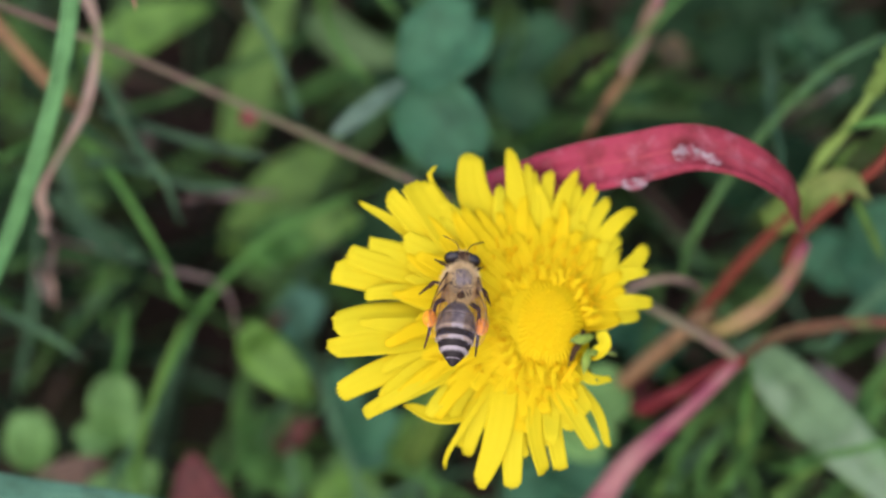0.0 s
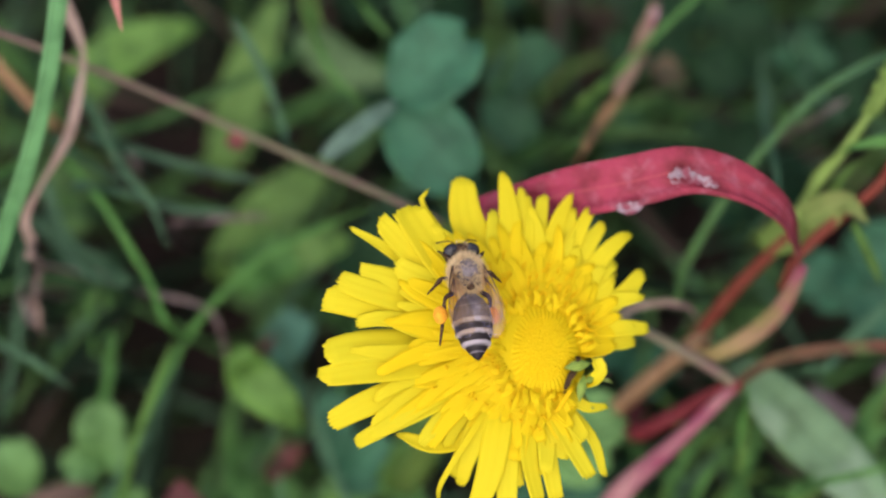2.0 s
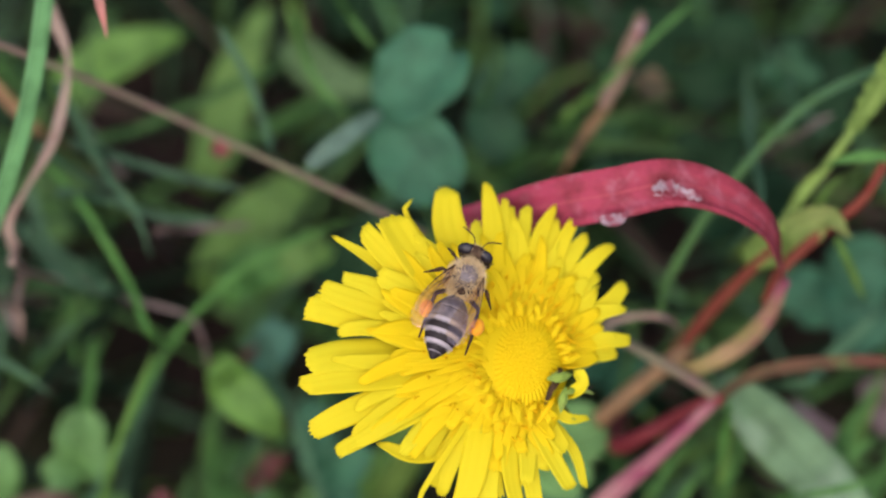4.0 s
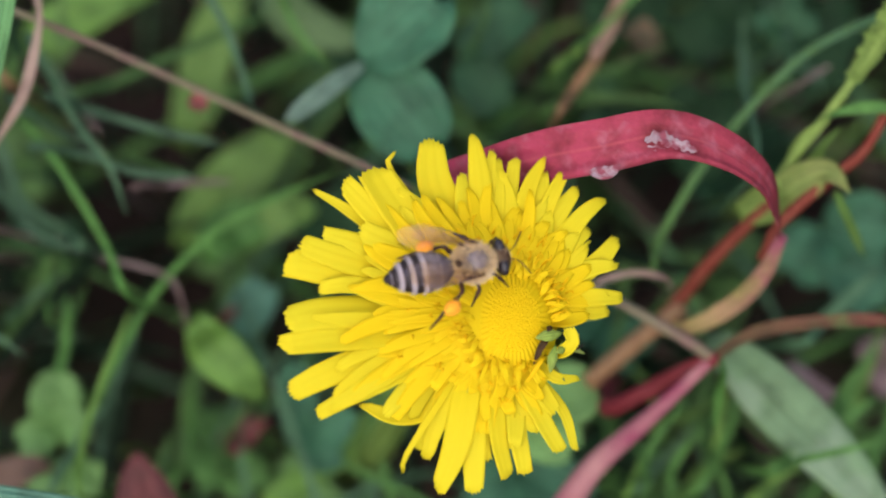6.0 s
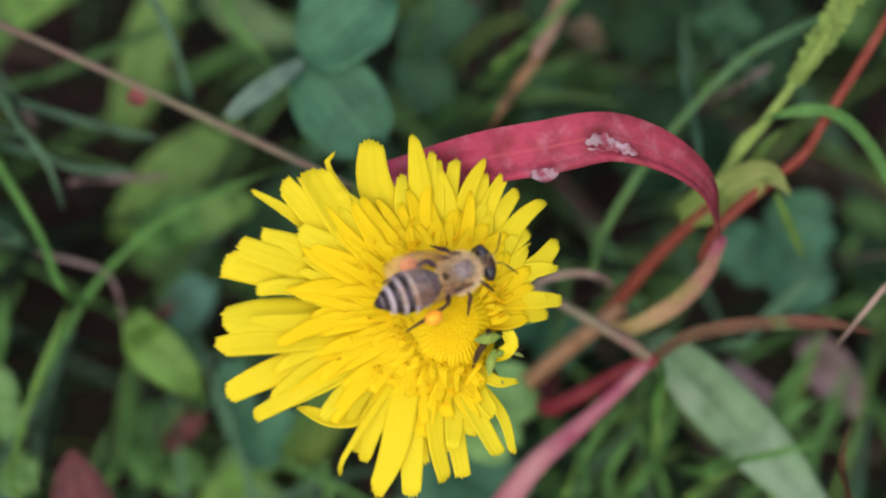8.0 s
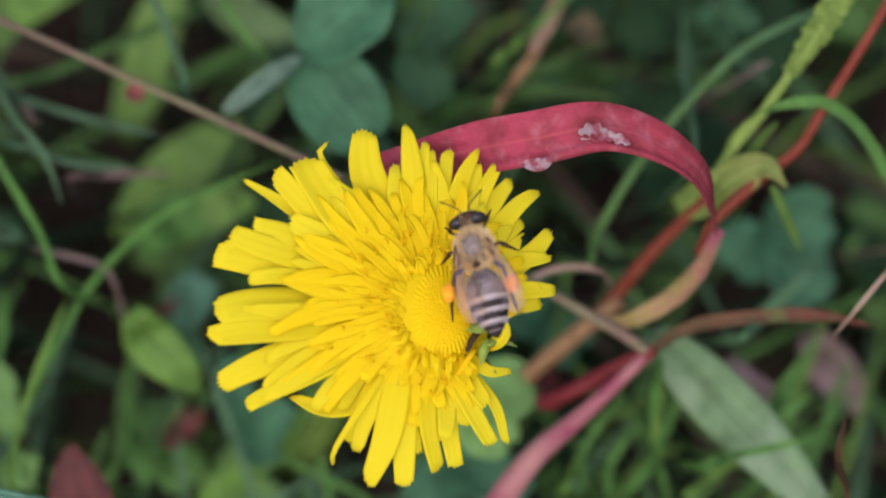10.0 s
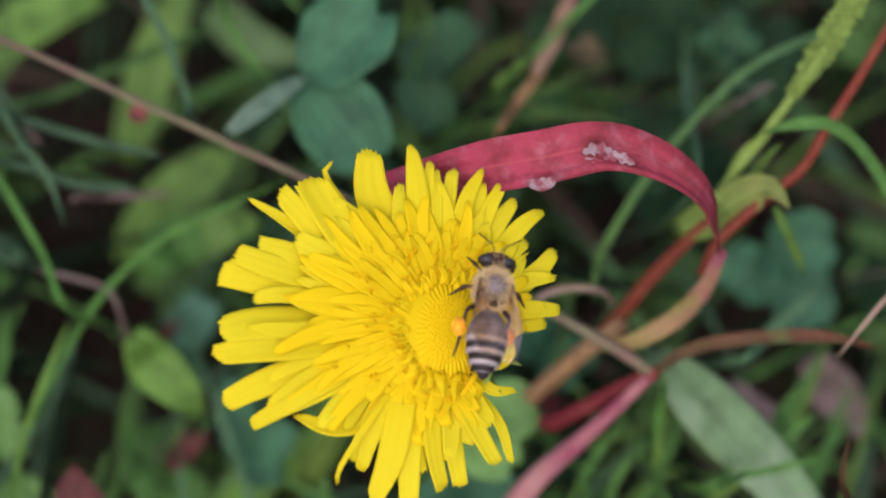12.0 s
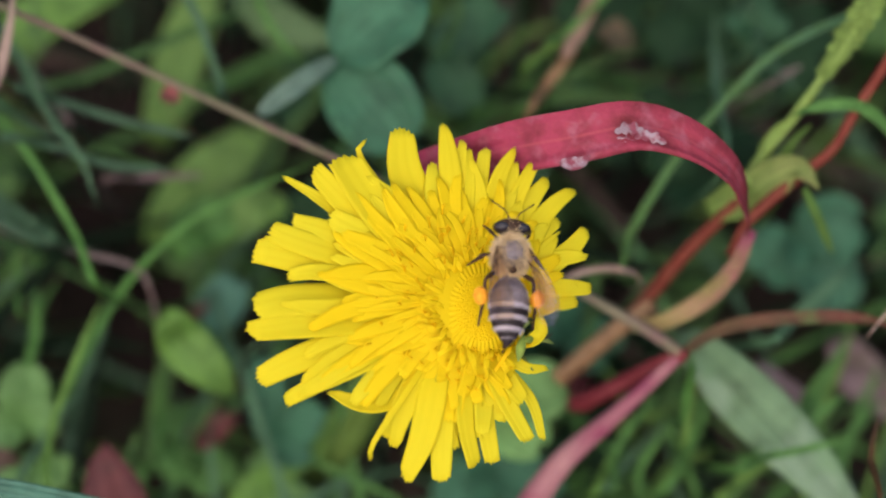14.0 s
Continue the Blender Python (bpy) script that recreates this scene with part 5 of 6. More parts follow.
def plantain():
    """A flowering spike with crowded buds."""
    o = Vector(root_of((0.0515, 0.0266, 0.0971)))
    top = thing("seed_spike", o, "yellow-green seed spike with crowded small buds on a stalk", "plant")
    line = [(0.0493, 0.0265, 0.0867), (0.0509, 0.0264, 0.0970), (0.0556, 0.0305, 0.1028), (0.0586, 0.0336, 0.1069), (0.0633, 0.0397, 0.1116), (0.0683, 0.0463, 0.1165)]
    part("stalk", tube("stalk", shifted([o] + line, o), [.0009, .0013, .0012, .0011, .0009, .0007, .0005], M_SPIKE, 36, 8, .05), top, "smooth pale green stalk")
    part("leaf", ribbon("leaf", shifted([(0.0511, 0.0268, 0.0938), (0.0520, 0.0280, 0.0991), (0.0536, 0.0289, 0.1019), (0.0560, 0.0301, 0.1037)], o), .0013, M_SPIKE, "leaf", seg=12, fold=.12), top)
    part("leaf", ribbon("leaf", shifted([(0.0528, 0.0268, 0.0938), (0.0544, 0.0272, 0.0975), (0.0559, 0.0287, 0.0995), (0.0577, 0.0298, 0.1013)], o), .0014, M_LIME, "leaf", seg=12, fold=.12), top)
    rng = random.Random(3)
    c = spline([Vector(p) for p in line[3:]], 34)
    me = ball("bud", M_SPIKE, (.00048, .00095, .00048), (0, 0, 0), None, 5, 7, .15, .6)
    for i in range(34):
        grow = min(1, .30 + i / 16)
        for k in range(8):
            ob = part("bud", me, top)
            g = k * .785 + i * .9
            d = Vector((math.cos(g), math.sin(g) * .8, math.sin(g) * .5))
            ob.location = c[i] - o + d * 0.0014 * grow * rng.uniform(.7, 1.05)
            ob.rotation_euler = (rng.uniform(-1, 1), rng.uniform(-1, 1), rng.uniform(-3, 3))


plants()
clovers()
knotweed()
plantain()


# ---- the thick of the meadow ----
EYE, AHEAD = Vector((0, -0.125, 0.3365)), Vector((0, 0.5, -0.866))


# stretches of bare soil between the plants: x from, x to, y from, y to
BARE = ((-.078, -.055, -.004, .044), (-.048, -.030, .010, .048), (-.060, -.034, .050, .115), (.060, .080, .016, .052), (.036, .047, .046, .086), (-.028, -.016, .066, .110))


def bare(p):
    return any(a < p.x < b and c < p.y < d for a, b, c, d in BARE)


def merge(name, meshes, mat):
    vs, fs, uvs, n = [], [], [], 0
    for me in meshes:
        vs += [tuple(v.co) for v in me.vertices]
        lay = me.uv_layers[0].data
        for p in me.polygons:
            fs.append(tuple(v + n for v in p.vertices))
            uvs += [tuple(lay[i].uv) for i in p.loop_indices]
        n = len(vs)
        bpy.data.meshes.remove(me)
    out = bpy.data.meshes.new(name)
    out.from_pydata(vs, [], fs)
    lay = out.uv_layers.new(name="UVMap")
    for i, q in enumerate(uvs):
        lay.data[i].uv = q
    out.polygons.foreach_set("use_smooth", [True] * len(out.polygons))
    out.materials.append(mat)
    return out


def meadow():
    rng = random.Random(11)
    # the first, densest grass has the undergrowth's shade in its colour
    for mat, count, label in ((M_GRASS_SHADE, 420, "dense meadow grass, coloured dark for shade"), (M_GRASS, 120, "green meadow grass"), (M_BLUE, 150, "bluish meadow grass"), (M_HUSK, 170, "dry brown straw among the grass")):
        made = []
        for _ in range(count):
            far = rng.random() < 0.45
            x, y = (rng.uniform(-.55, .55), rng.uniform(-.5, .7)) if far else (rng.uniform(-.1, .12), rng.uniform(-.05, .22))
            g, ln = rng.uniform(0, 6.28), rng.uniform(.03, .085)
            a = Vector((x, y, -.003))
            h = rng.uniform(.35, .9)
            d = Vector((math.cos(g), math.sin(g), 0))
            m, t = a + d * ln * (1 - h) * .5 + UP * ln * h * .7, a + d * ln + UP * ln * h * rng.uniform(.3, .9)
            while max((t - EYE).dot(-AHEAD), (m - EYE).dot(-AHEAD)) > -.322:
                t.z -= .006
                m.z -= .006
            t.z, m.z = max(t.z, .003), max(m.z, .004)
            if (bare(m) or bare(t)) and (mat is not M_GRASS_SHADE or rng.random() < .6):
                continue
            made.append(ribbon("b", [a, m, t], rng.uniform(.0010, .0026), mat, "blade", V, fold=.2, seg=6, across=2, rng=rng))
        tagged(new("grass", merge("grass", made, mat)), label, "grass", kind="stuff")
    for mat, count, label in ((M_GRASS, 64, "thin green grass blades between the leaves"), (M_BLUE, 50, "thin bluish grass blades between the leaves"), (M_LIME, 36, "thin yellow-green grass blades between the leaves"), (M_DIM, 36, "dull green grass blades between the leaves"), (M_PALE, 26, "thin pale grass blades between the leaves")):
        made = []
        for _ in range(count):
            a = Vector((rng.uniform(-.085, .10), rng.uniform(-.03, .16), -.003))
            g, ln = rng.uniform(0, 6.28), rng.uniform(.035, .08)
            d = Vector((math.cos(g), math.sin(g), 0))
            m, t = a + d * ln * .35 + UP * .05, a + d * ln + UP * rng.uniform(.03, .07)
            while max((t - EYE).dot(-AHEAD), (m - EYE).dot(-AHEAD)) > -.312:
                t.z -= .004
                m.z -= .004
            if bare(m) or bare(t):
                continue
            made.append(ribbon("b", [a, m, t], rng.uniform(.0007, .0014), mat, "blade", V, fold=.2, seg=8, across=2, rng=rng))
        tagged(new("grass", merge("grass", made, mat)), label, "grass", kind="stuff")
    # the first clover has the shade near the soil in its colour
    for mat, count, label, single in ((M_CLOVER_SHADE, 150, "clover leaves low in the meadow, coloured dark for shade", "clover leaf low between the grass, dark green for shade"),
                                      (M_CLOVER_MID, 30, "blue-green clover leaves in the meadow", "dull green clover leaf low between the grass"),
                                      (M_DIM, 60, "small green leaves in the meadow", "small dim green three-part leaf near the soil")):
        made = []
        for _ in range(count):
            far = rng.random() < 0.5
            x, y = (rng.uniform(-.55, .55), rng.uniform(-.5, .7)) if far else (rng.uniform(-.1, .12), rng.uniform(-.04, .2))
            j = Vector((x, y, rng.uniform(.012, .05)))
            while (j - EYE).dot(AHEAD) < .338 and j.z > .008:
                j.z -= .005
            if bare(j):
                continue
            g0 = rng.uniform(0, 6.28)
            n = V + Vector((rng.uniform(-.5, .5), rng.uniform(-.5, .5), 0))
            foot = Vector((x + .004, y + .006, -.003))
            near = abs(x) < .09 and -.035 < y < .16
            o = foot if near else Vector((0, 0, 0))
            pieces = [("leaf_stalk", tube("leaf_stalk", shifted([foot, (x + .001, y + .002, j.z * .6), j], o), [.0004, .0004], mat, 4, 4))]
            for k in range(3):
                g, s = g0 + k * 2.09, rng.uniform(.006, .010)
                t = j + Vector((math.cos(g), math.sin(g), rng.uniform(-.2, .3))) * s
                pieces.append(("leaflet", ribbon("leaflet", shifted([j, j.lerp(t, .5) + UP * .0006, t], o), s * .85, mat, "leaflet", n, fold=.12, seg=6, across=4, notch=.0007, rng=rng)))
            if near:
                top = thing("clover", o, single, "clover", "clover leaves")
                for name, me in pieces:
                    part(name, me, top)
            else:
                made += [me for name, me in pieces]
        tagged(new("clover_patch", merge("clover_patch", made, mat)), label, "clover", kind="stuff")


def far_meadow():
    """The same meadow going on all round, coarser with distance."""
    rng = random.Random(23)
    # the first grass has the near-black colour that stands for shade
    for mat, count, label in ((M_GRASS_SHADE, 2600, "meadow grass all round, in the dark shade colour"), (M_GRASS, 1500, "green meadow grass all round"), (M_LIME, 500, "light meadow grass all round")):
        made = []
        for _ in range(count):
            r, g = 0.22 + 2.6 * rng.random() ** 1.3, rng.uniform(0, 6.28)
            a = Vector((r * math.cos(g), .05 + r * math.sin(g), -.004))
            if -.25 < a.y < .3 and abs(a.x) < .2:
                continue
            g, ln = rng.uniform(0, 6.28), rng.uniform(.05, .11)
            d = Vector((math.cos(g), math.sin(g), 0))
            made.append(ribbon("b", [a, a + d * ln * .3 + UP * ln * .6, a + d * ln * .9 + UP * ln * .6], rng.uniform(.002, .004) * (1 + r), mat, "blade", V, fold=.2, seg=4, across=2, rng=rng))
        tagged(new("grass", merge("grass", made, mat)), label, "grass", kind="stuff")


meadow()
far_meadow()


# ---- the bee ----
def bee_mats():
    brown = plain_mat("bee_chitin", (0.032, 0.014, 0.008), (0.070, 0.034, 0.020), 900, 0.55, spec=.12)
    eye = plain_mat("bee_eye", (0.012, 0.008, 0.012), (0.020, 0.014, 0.018), 2500, 0.24, spec=.35)
    back = plain_mat("bee_back", (0.035, 0.022, 0.024), (0.09, 0.055, 0.05), 1500, 0.5)
    fur = plain_mat("bee_fur", (0.49, 0.325, 0.175), (0.61, 0.45, 0.28), 700, 0.8)
    pale = plain_mat("bee_pale_fur", (0.315, 0.258, 0.285), (0.39, 0.325, 0.345), 700, 0.8)
    pollen = plain_mat("pollen", (0.85, 0.30, 0.014), (0.90, 0.40, 0.03), 2500, 0.9, bump=1.0)
    # bands: pale felt in front, dark horn behind
    m, nt, bsdf, out = mat_base("bee_band")
    uv, u, v = uv_of(nt)
    n = noise_of(nt, 2500, 3)
    edge = math_of(nt, "ADD", v, math_of(nt, "MULTIPLY", math_of(nt, "SUBTRACT", n, 0.5), 0.25))
    nt.links.new(mix_rgb(nt, ramp(nt, edge, 0.36, 0.54), (0.335, 0.272, 0.305), (0.016, 0.010, 0.012)), bsdf.inputs["Base Color"])
    bsdf.inputs["Roughness"].default_value, bsdf.inputs["Specular IOR Level"].default_value = 0.5, 0.15
    # wings: clear smoky film
    w, nt, bsdf, out = mat_base("bee_wing")
    clear, gloss, mx = nt.nodes.new("ShaderNodeBsdfTransparent"), nt.nodes.new("ShaderNodeBsdfGlossy"), nt.nodes.new("ShaderNodeMixShader")
    clear.inputs[0].default_value = (0.968, 0.915, 0.800, 1)
    gloss.inputs["Color"].default_value, gloss.inputs["Roughness"].default_value = (0.74, 0.64, 0.98, 1), 0.18
    nt.links.new(math_of(nt, "ADD", math_of(nt, "MULTIPLY", noise_of(nt, 900, 2), 0.045), 0.010), mx.inputs[0])
    nt.links.new(clear.outputs[0], mx.inputs[1])
    nt.links.new(gloss.outputs[0], mx.inputs[2])
    nt.links.new(mx.outputs[0], out.inputs[0])
    nt.nodes.remove(bsdf)
    return brown, eye, back, fur, pale, pollen, m, w


def hairs(name, mat, surface, count, ln, rng, width=0.00005):
    """Fine fur: slim three-sided needles; surface(rng) gives a place and a way."""
    vs, fs = [], []
    for _ in range(count):
        p, n = surface(rng)
        n = (n + Vector((rng.uniform(-.4, .4), rng.uniform(-.4, .4), rng.uniform(-.4, .4)))).normalized()
        a = n.cross(Vector((.3, .5, .8))).normalized()
        b = n.cross(a)
        i = len(vs)
        vs += [p + a * width, p - a * width * .5 + b * width * .8, p - a * width * .5 - b * width * .8, p + n * ln * rng.uniform(.5, 1.1)]
        fs += [(i, i + 1, i + 3), (i + 1, i + 2, i + 3), (i + 2, i, i + 3)]
    me = bpy.data.meshes.new(name)
    me.from_pydata([tuple(v) for v in vs], [], fs)
    me.materials.append(mat)
    return me


def on_ball(centre, size, top=-0.2, bare=2.0):
    def surface(rng):
        while True:
            v = Vector((rng.gauss(0, 1), rng.gauss(0, 1), rng.gauss(0, 1))).normalized()
            if v.z > top and (v.z < bare or rng.random() < .12):
                break
        return Vector((v.x * size[0], v.y * size[1], v.z * size[2])) + Vector(centre), Vector((v.x / size[0], v.y / size[1], v.z / size[2])).normalized()
    return surface


def honeybee():
    brown, eye, back, fur, pale, pollen, band, film_mat = bee_mats()
    dusk = plain_mat("bee_dusky_ring", (0.060, 0.042, 0.050), (0.190, 0.140, 0.155), 700, 0.45)
    scut = plain_mat("bee_scutum", (0.07, 0.048, 0.052), (0.17, 0.125, 0.13), 1800, 0.45)
    rng = random.Random(2)
    mm = 0.00107
    bee = tagged(new("honeybee"), "brown honeybee with pale bands and orange pollen on the flower", "bee")
    global bee_head
    head = bee_head = part("head", ball("head", brown, (1.95 * mm, 0.95 * mm, 1.4 * mm), (0, 5.75 * mm, -0.2 * mm), None, 10, 16), bee, "dark brown head")
    for s in (-1, 1):
        part("eye", ball("eye", eye, (1.08 * mm, 0.66 * mm, 1.05 * mm), (s * 1.02 * mm, 5.62 * mm, 0.18 * mm), None, 10, 12), head, "large glossy dark eye")
        part("antenna", tube("antenna", [(s * .35 * mm, 6.5 * mm, .2 * mm), (s * .7 * mm, 7.1 * mm, .8 * mm), (s * 1.2 * mm, 7.5 * mm, .9 * mm), (s * 2.3 * mm, 8.4 * mm, .4 * mm)],
                             [.08 * mm, .07 * mm, .08 * mm, .08 * mm], brown, 12, 6), head, "thin elbowed dark antenna")
    part("fur", hairs("fur", fur, on_ball((0, 5.7 * mm, -.1 * mm), (1.05 * mm, .95 * mm, 1.5 * mm), .1), 60, .40 * mm, rng), head, "short brownish fur")
    size = (1.80 * mm, 2.15 * mm, 1.70 * mm)
    thorax = part("thorax", ball("thorax", back, size, (0, 2.65 * mm, 0), None, 12, 18), bee, "dusky thorax with a tawny fur collar")
    part("fur", hairs("fur", fur, on_ball((0, 2.65 * mm, 0), size, -.6, .92), 2200, .80 * mm, rng), thorax, "tawny fur")
    part("scutum", ball("scutum", scut, (1.15 * mm, 1.25 * mm, .5 * mm), (0, 2.85 * mm, 1.36 * mm), None, 10, 16), thorax, "bare dusky mauve back plate")
    part("scutellum", ball("scutellum", brown, (.50 * mm, .34 * mm, .40 * mm), (0, .80 * mm, 1.15 * mm), None, 8, 10), thorax, "small dark shield")
    # abdomen in six overlapping rings
    cuts = [0.35, -1.25, -2.65, -3.95, -5.15, -6.25, -7.15]
    def girth(y):
        q = (0.55 - y) / 7.8
        return 2.2 * max(0.02, math.sin(math.pi * min(1, max(0.03, q)) ** 0.80)) ** (0.62 if y > -3 else 0.62 + 0.055 * (-3 - y))
    abdomen = new("abdomen")
    abdomen.parent = bee
    for k in range(6):
        vs, fs, uvs, rows, sides = [], [], [], 6, 20
        y0, y1 = cuts[k] + 0.12, cuts[k + 1]
        for i in range(rows + 1):
            v = i / rows
            y = y0 + (y1 - y0) * v
            r = girth(y) * (0.955 + 0.06 * v) if not (k == 5 and i == rows) else 0.05
            for j in range(sides):
                g = 6.2832 * j / sides
                vs.append((r * math.cos(g) * mm, y * mm, (r * 0.86 * math.sin(g) - 0.25) * mm))
                uvs.append((j / sides, v if k < 5 else .35 + .65 * v))
        for i in range(rows):
            for j in range(sides):
                jj = (j + 1) % sides
                fs.append((i * sides + j, (i + 1) * sides + j, (i + 1) * sides + jj, i * sides + jj))
        fs.append(tuple(range(sides)))
        fs.append(tuple(rows * sides + j for j in range(sides - 1, -1, -1)))
        me = bpy.data.meshes.new("segment")
        me.from_pydata(vs, [], fs)
        lay = me.uv_layers.new(name="UVMap")
        for lp in me.loops:
            lay.data[lp.index].uv = uvs[lp.vertex_index]
        me.polygons.foreach_set("use_smooth", [True] * len(me.polygons))
        me.materials.append(band if k > 1 else dusk)
        part("segment", me, abdomen, "dark ring with a pale felt band" if 1 < k < 5 else "dusky brown ring" if k < 2 else "dark pointed tail ring")
    def felt(r):
        k = r.choice((0, 1, 2, 2, 3, 3, 4, 4))
        y = cuts[k] - r.uniform(-.05, .6)
        g = r.uniform(-.3, 3.44)
        q = girth(y)
        n = Vector((math.cos(g), -.9, math.sin(g)))
        return Vector((q * math.cos(g) * mm, y * mm, (q * .86 * math.sin(g) - .25) * mm)), n.normalized()
    part("fur", hairs("fur", pale, felt, 520, .30 * mm, rng, .00003), abdomen, "short pale felt")
    # wings: two pairs, folded back
    wings = []
    for s in (-1, 1):
        for kind, ln, wd, root, way in (("forewing", 8.9, 2.7, (1.70, 3.3, 1.20), (-.12, -.98, .10)), ("hindwing", 5.9, 1.6, (1.65, 2.0, .95), (-.02, -.95, .06))):
            d = Vector((s * way[0], way[1], way[2])).normalized()
            pts = [d * ln * mm * q + Vector((s * .25 * mm * math.sin(q * 3), 0, .5 * mm * math.sin(q * 2.6))) for q in (0, .3, .65, 1)]
            me = ribbon(kind, pts, wd * mm, film_mat, "wing", (s * -.12, 0, 1), fold=.05, thick=.00002, seg=14, across=6)
            ob = part(kind, me, bee, "clear smoky wing folded over the back")
            ob.location = (s * root[0] * mm, root[1] * mm, root[2] * mm)
            for q, e in ((s * .46, 1.5), (s * .05, .8), (s * -.22, .6)):
                line = [pts[0], pts[1] + Vector((q * wd * mm * .55, 0, .00003)), pts[2] + Vector((q * wd * mm * .85, 0, .00003)), pts[3] * .9 + Vector((q * wd * mm * .5, 0, .00003))]
                part("vein", tube("vein", line, [.00007 * e, .00004 * e, .00003, .00002], brown, 10, 4), ob)
            wings.append((ob, s, kind))
    # legs
    legs = []
    for s in (-1, 1):
        for kind, hip, knee, ankle, toe, r in (
                ("foreleg", (1.0, 4.3, -1.2), (1.9, 5.1, -.7), (2.3, 5.9, -1.9), (2.7, 6.4, -2.6), .21),
                ("midleg", (1.3, 2.7, -1.3), (2.7, 2.8, -.6), (3.6, 2.3, -1.8), (4.2, 2.0, -2.7), .23),
                ("hindleg", (1.3, 1.2, -1.2), (2.6, .1, -.3), (3.05, -2.7, -.9), (3.3, -4.5, -2.4), .27)):
            h = Vector((s * hip[0], hip[1], hip[2])) * mm
            q = [Vector((s * p[0], p[1], p[2])) * mm - h for p in (hip, knee, ankle, toe)]
            rr = r * mm
            pts = [q[0], q[0].lerp(q[1], .6) + Vector((0, 0, .0002)), q[1], q[1].lerp(q[2], .55), q[2], q[2].lerp(q[3], .5), q[3]]
            me = tube(kind, [tuple(p) for p in pts], [rr * .8, rr * 1.1, rr * .7, rr * 1.25, rr * .8, rr * .6, rr * .35], brown, 24, 7)
            ob = part(kind, me, bee, "dark jointed leg")
            ob.location = h
            if kind == "hindleg":
                c = q[1].lerp(q[2], .62) + Vector((s * .00035, 0, .0001))
                part("pollen_load", ball("pollen_load", pollen, (.80 * mm, 1.0 * mm, .78 * mm), tuple(c), None, 10, 12, .12), ob, "orange ball of packed pollen")
            part("fur", hairs("fur", pale, lambda r_, a=q[0], b=q[1]: (a.lerp(b, r_.random()), Vector((r_.uniform(-1, 1), r_.uniform(-1, 1), r_.uniform(-1, 1))).normalized()), 26, .4 * mm, rng), ob)
            legs.append((ob, s, kind))
    return bee, wings, legs


PROFILES["wing"] = lambda v: 0.16 + 0.84 * min(1, v * 1.55) ** 1.1 * (1 if v < .72 else math.sqrt(max(0.02, 1 - ((v - .72) / .29) ** 2)))
bee, wings, legs = honeybee()


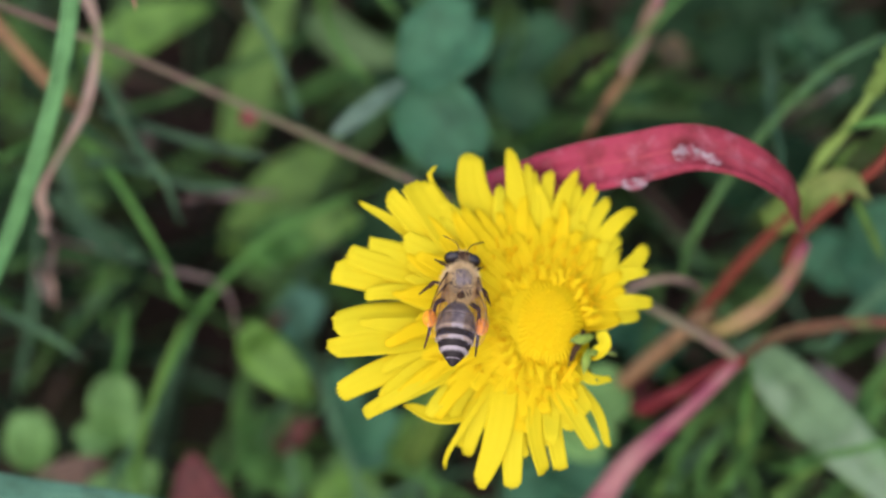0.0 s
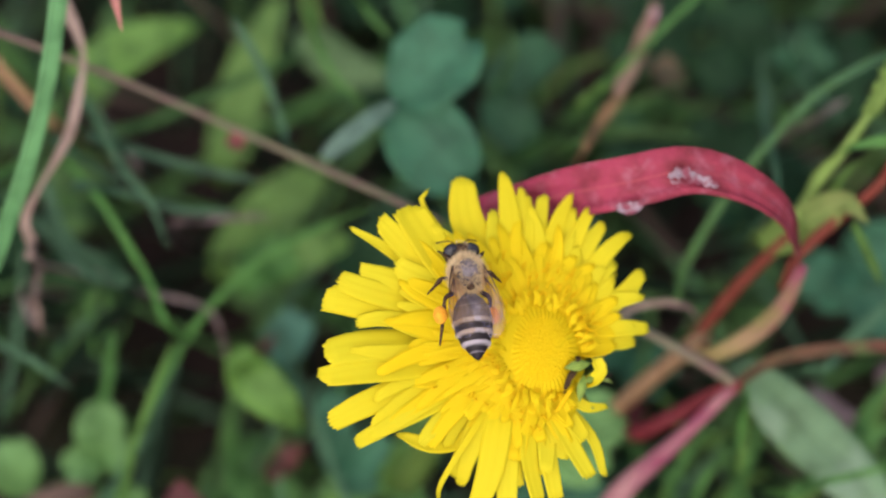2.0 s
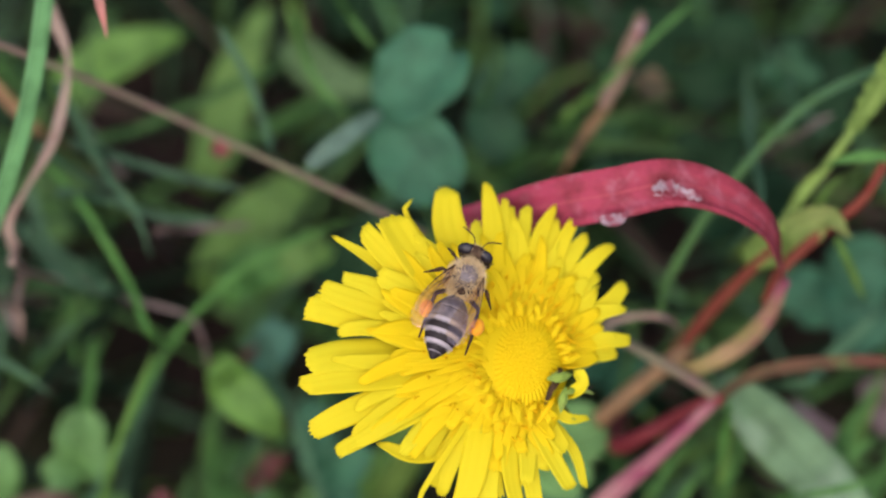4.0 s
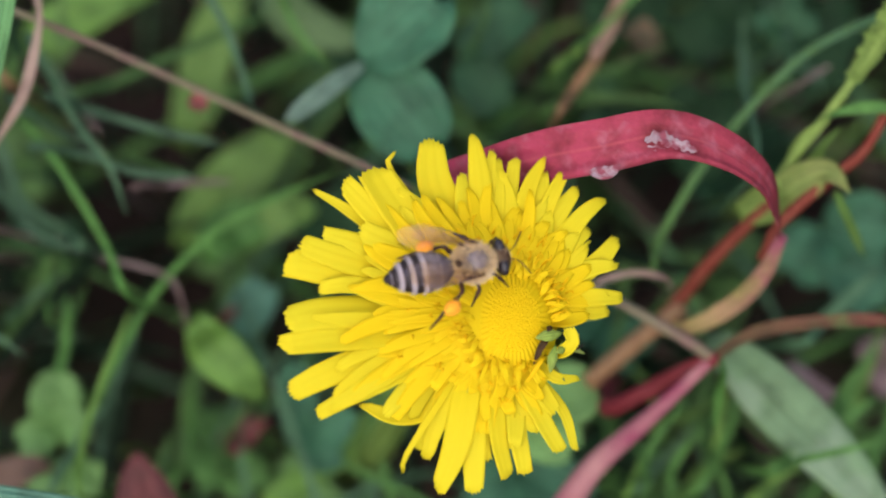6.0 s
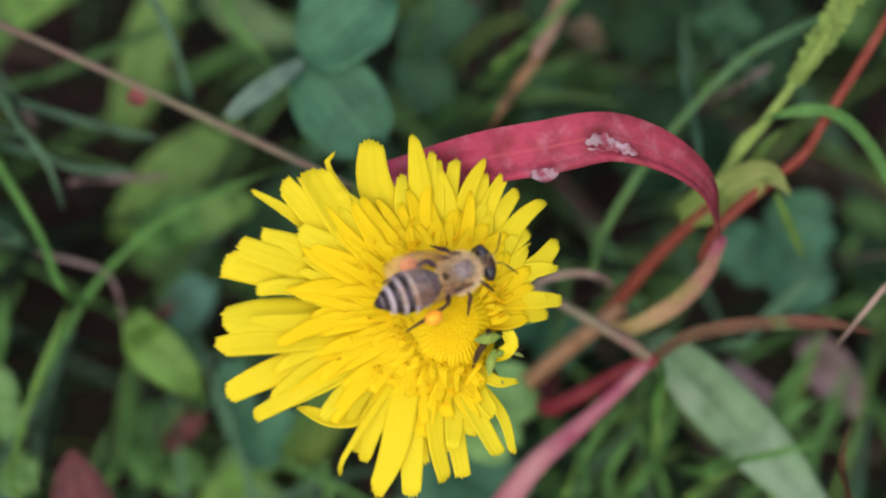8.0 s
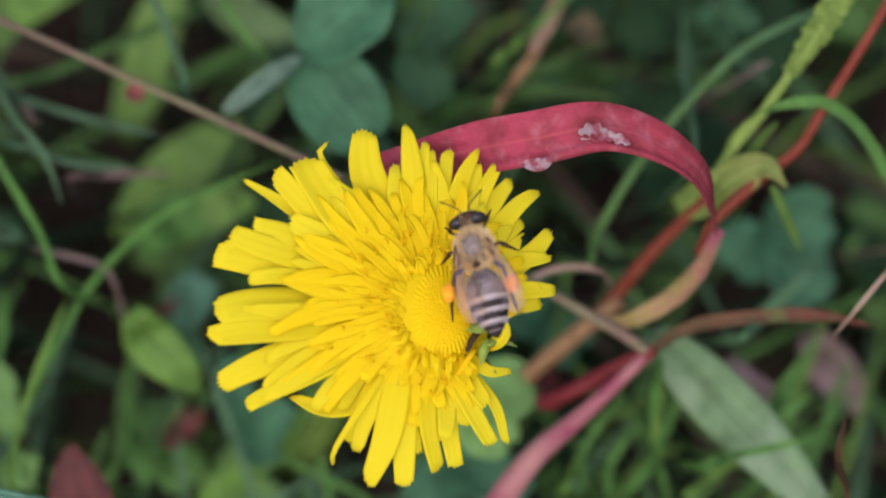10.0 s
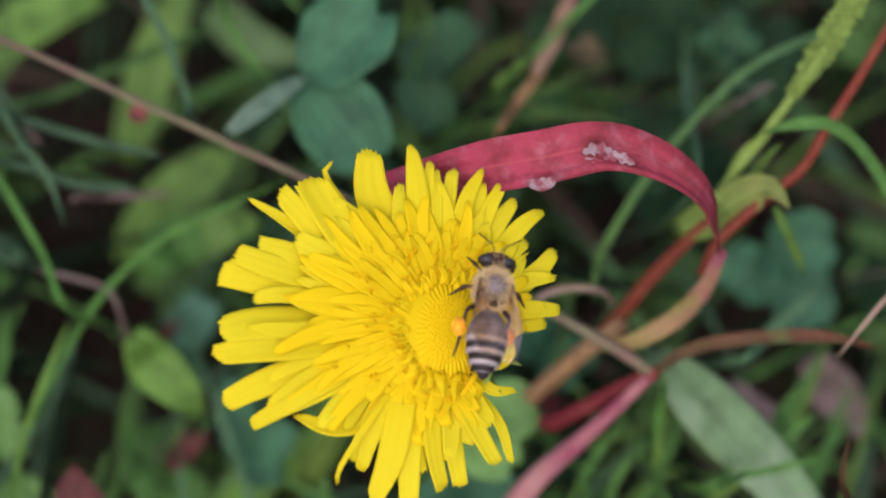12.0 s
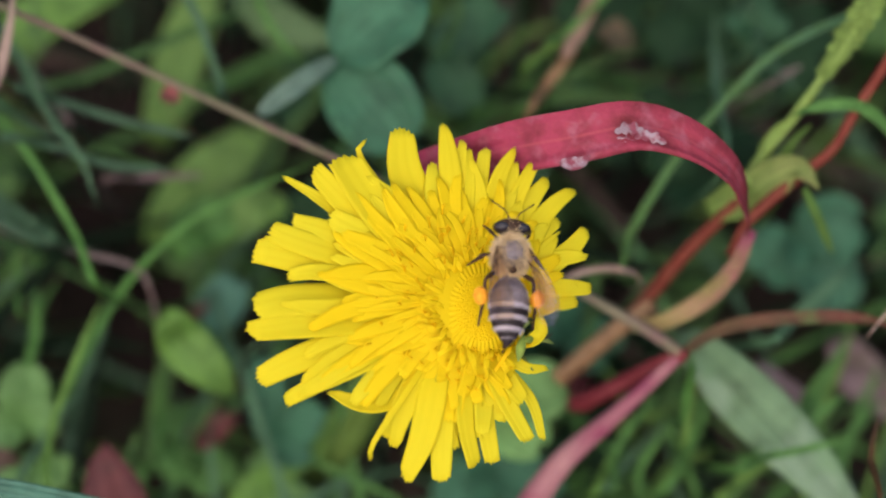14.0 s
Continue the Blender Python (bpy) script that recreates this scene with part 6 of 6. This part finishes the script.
def motions():
    walk(bee, [
        (0, pose(0.00278, -0.00755, 0.12256, 4.0, 10.8, -4.3)),
        (0.2, pose(0.00307, -0.00700, 0.12266, 4.0, 11.1, -5.7)),
        (0.5, pose(0.00345, -0.00695, 0.12262, 3.0, 13.1, -13.8)),
        (0.8, pose(0.00355, -0.00540, 0.12320, 0.0, 10.1, -1.7)),
        (1, pose(0.00358, -0.00465, 0.12350, -2.0, 9.3, 1.3)),
        (1.2, pose(0.00373, -0.00460, 0.12325, 4.0, 9.9, -1.0)),
        (1.5, pose(0.00363, -0.00530, 0.12266, 16.5, 7.9, 6.1)),
        (1.8, pose(0.00442, -0.00348, 0.12321, 12.0, 7.8, 6.5)),
        (2, pose(0.00496, -0.00319, 0.12328, 10.0, 7.2, 8.4)),
        (2.2, pose(0.00474, -0.00334, 0.12336, 8.0, 6.6, 10.3)),
        (2.5, pose(0.00441, -0.00310, 0.12351, 7.0, 6.8, 9.7)),
        (2.7, pose(0.00505, -0.00371, 0.12319, 8.0, 7.3, 8.1)),
        (4.8, pose(0.00543, -0.00164, 0.12339, 5.9, 17.3, -40.1)),
        (5, pose(0.00459, -0.00317, 0.12310, 4.6, 17.7, -44.2)),
        (5.3, pose(0.00502, -0.00314, 0.12304, 1.0, 18.3, -55.7)),
        (5.5, pose(0.00525, -0.00333, 0.12295, -4.0, 17.9, -71.9)),
        (5.8, pose(0.00556, -0.00365, 0.12280, -4.2, 17.8, -72.6)),
        (6, pose(0.00629, -0.00340, 0.12275, -5.2, 17.5, -75.9)),
        (6.2, pose(0.00576, -0.00408, 0.12265, -9.1, 15.9, -89.3)),
        (6.5, pose(0.00700, -0.00492, 0.12220, -12.8, 13.2, -104.1)),
        (6.7, pose(0.00780, -0.00435, 0.12222, -14.9, 10.8, -114.0)),
        (7, pose(0.00829, -0.00557, 0.12179, -16.0, 8.9, -120.8)),
        (7.2, pose(0.00965, -0.00460, 0.12184, -15.9, 9.2, -119.9)),
        (7.5, pose(0.00970, -0.00449, 0.12186, -11.3, 14.4, -97.9)),
        (7.7, pose(0.01037, -0.00358, 0.12200, -5.6, 17.4, -77.2)),
        (8, pose(0.01173, -0.00416, 0.12161, -2.1, 18.2, -65.9)),
        (8.2, pose(0.01159, -0.00437, 0.12157, -0.9, 18.3, -61.8)),
        (10.3, pose(0.01801, -0.00398, 0.12060, 19.1, -20.0, 11.6)),
        (10.5, pose(0.01654, -0.00526, 0.12048, 12.7, 13.2, -14.5)),
        (10.8, pose(0.01541, -0.00578, 0.12053, 8.2, 16.4, -31.9)),
        (11, pose(0.01757, -0.00609, 0.12007, 13.7, 12.3, -10.2)),
        (11.2, pose(0.01740, -0.00539, 0.12030, 13.8, 12.1, -9.6)),
        (11.5, pose(0.01617, -0.00590, 0.12036, 12.4, 13.6, -16.1)),
        (11.8, pose(0.01670, -0.00524, 0.12046, 12.9, 13.1, -13.6)),
        (12, pose(0.01816, -0.00634, 0.11990, 14.9, 10.8, -4.3)),
        (12.2, pose(0.01794, -0.00525, 0.12025, 14.5, 11.2, -6.1)),
        (12.5, pose(0.01648, -0.00653, 0.12013, 12.1, 13.8, -17.1)),
        (12.8, pose(0.01762, -0.00569, 0.12018, 16.3, 8.4, 4.5)),
        (13, pose(0.01767, -0.00520, 0.12031, 15.6, 9.6, -0.0)),
        (13.2, pose(0.01692, -0.00623, 0.12014, 14.2, 11.7, -7.7)),
        (13.5, pose(0.01603, -0.00671, 0.12016, 14.2, 11.6, -7.4)),
        (13.8, pose(0.01594, -0.00524, 0.12059, 14.7, 10.9, -4.9)),
        (14, pose(0.01669, -0.00522, 0.12047, 15.7, 9.4, 0.7)),
    ])
    # a wing spreads now and then: seconds, left wing, right wing (degrees)
    spread = [(0, 10, 6), (0.5, 14, 4), (1.5, 6, 6), (2.7, 5, 5), (4.8, 20, 0), (5.5, 19, -3), (6.5, 18, -3), (7, 9, -2), (7.5, 13, -5), (8.2, 9, 0), (10.3, 1, 16), (10.5, -6, 6), (11, -8, 4), (12, -4, 8), (13, 3, 12), (13.5, 5, 16), (14, 2, 20)]
    for ob, s, kind in wings:
        rest = ob.location.copy()
        rows = []
        for t, a, b in spread:
            g = -a if s < 0 else b
            tilt = s * 0.8 * max(0, abs(g) - 8)
            rows.append((t, Matrix.Translation(rest) @ pose(0, 0, 0, 0, tilt, g * (1.15 if kind == "hindwing" else 1.0))))
        walk(ob, rows)
    # the head dips into the florets while it feeds: seconds, degrees
    joint = Vector((0, 0.0046, -0.0006))
    walk(bee_head, [(t, Matrix.Translation(joint) @ pose(0, 0, 0, -a, 0, 0) @ Matrix.Translation(-joint)) for t, a in
                    ((0, 12), (0.3, 40), (0.6, 66), (0.8, 70), (1.0, 74), (1.3, 30), (1.5, 4), (1.8, 34), (2.0, 50), (2.7, 50), (4.8, 6), (7, 4), (8.2, 0), (10.3, 4), (14, 2))])
    # the hind legs with their pollen are drawn out or under: seconds, left leg, right leg (degrees)
    drawn_out = [(0, -4, -6), (0.5, -6, -6), (1.5, -8, -12), (2, 0, -14), (2.7, 2, -14), (4.8, -16, 6), (5, -16, 8), (5.5, 4, 28), (6, -10, 26), (6.5, -16, 24), (7, -16, 32), (7.5, -16, 8), (8.2, -12, 4),
                 (10.3, 22, -14), (10.5, 10, -18), (11, 0, -18), (12, -4, -18), (13, -14, -16), (14, -6, 0)]
    # stepping legs, in two sets of three
    for ob, s, kind in legs:
        rest = ob.location.copy()
        phase = (s > 0) ^ (kind == "midleg")
        rows = []
        for k in range(29):
            t = k * 0.5
            lively = 0.4 if t > 10.5 else 1.0
            a = 9 * lively * math.sin(k * 2.1 + (3.14 if phase else 0)) * s
            if kind == "hindleg":
                a = a * .35 + s * float(np.interp(t, [r[0] for r in drawn_out], [r[1 if s < 0 else 2] for r in drawn_out]))
            rows.append((t, Matrix.Translation(rest) @ pose(0, 0, 0, 0, 4 * lively * math.cos(k * 2.1 + (3.14 if phase else 0)), a)))
        walk(ob, rows)


motions()
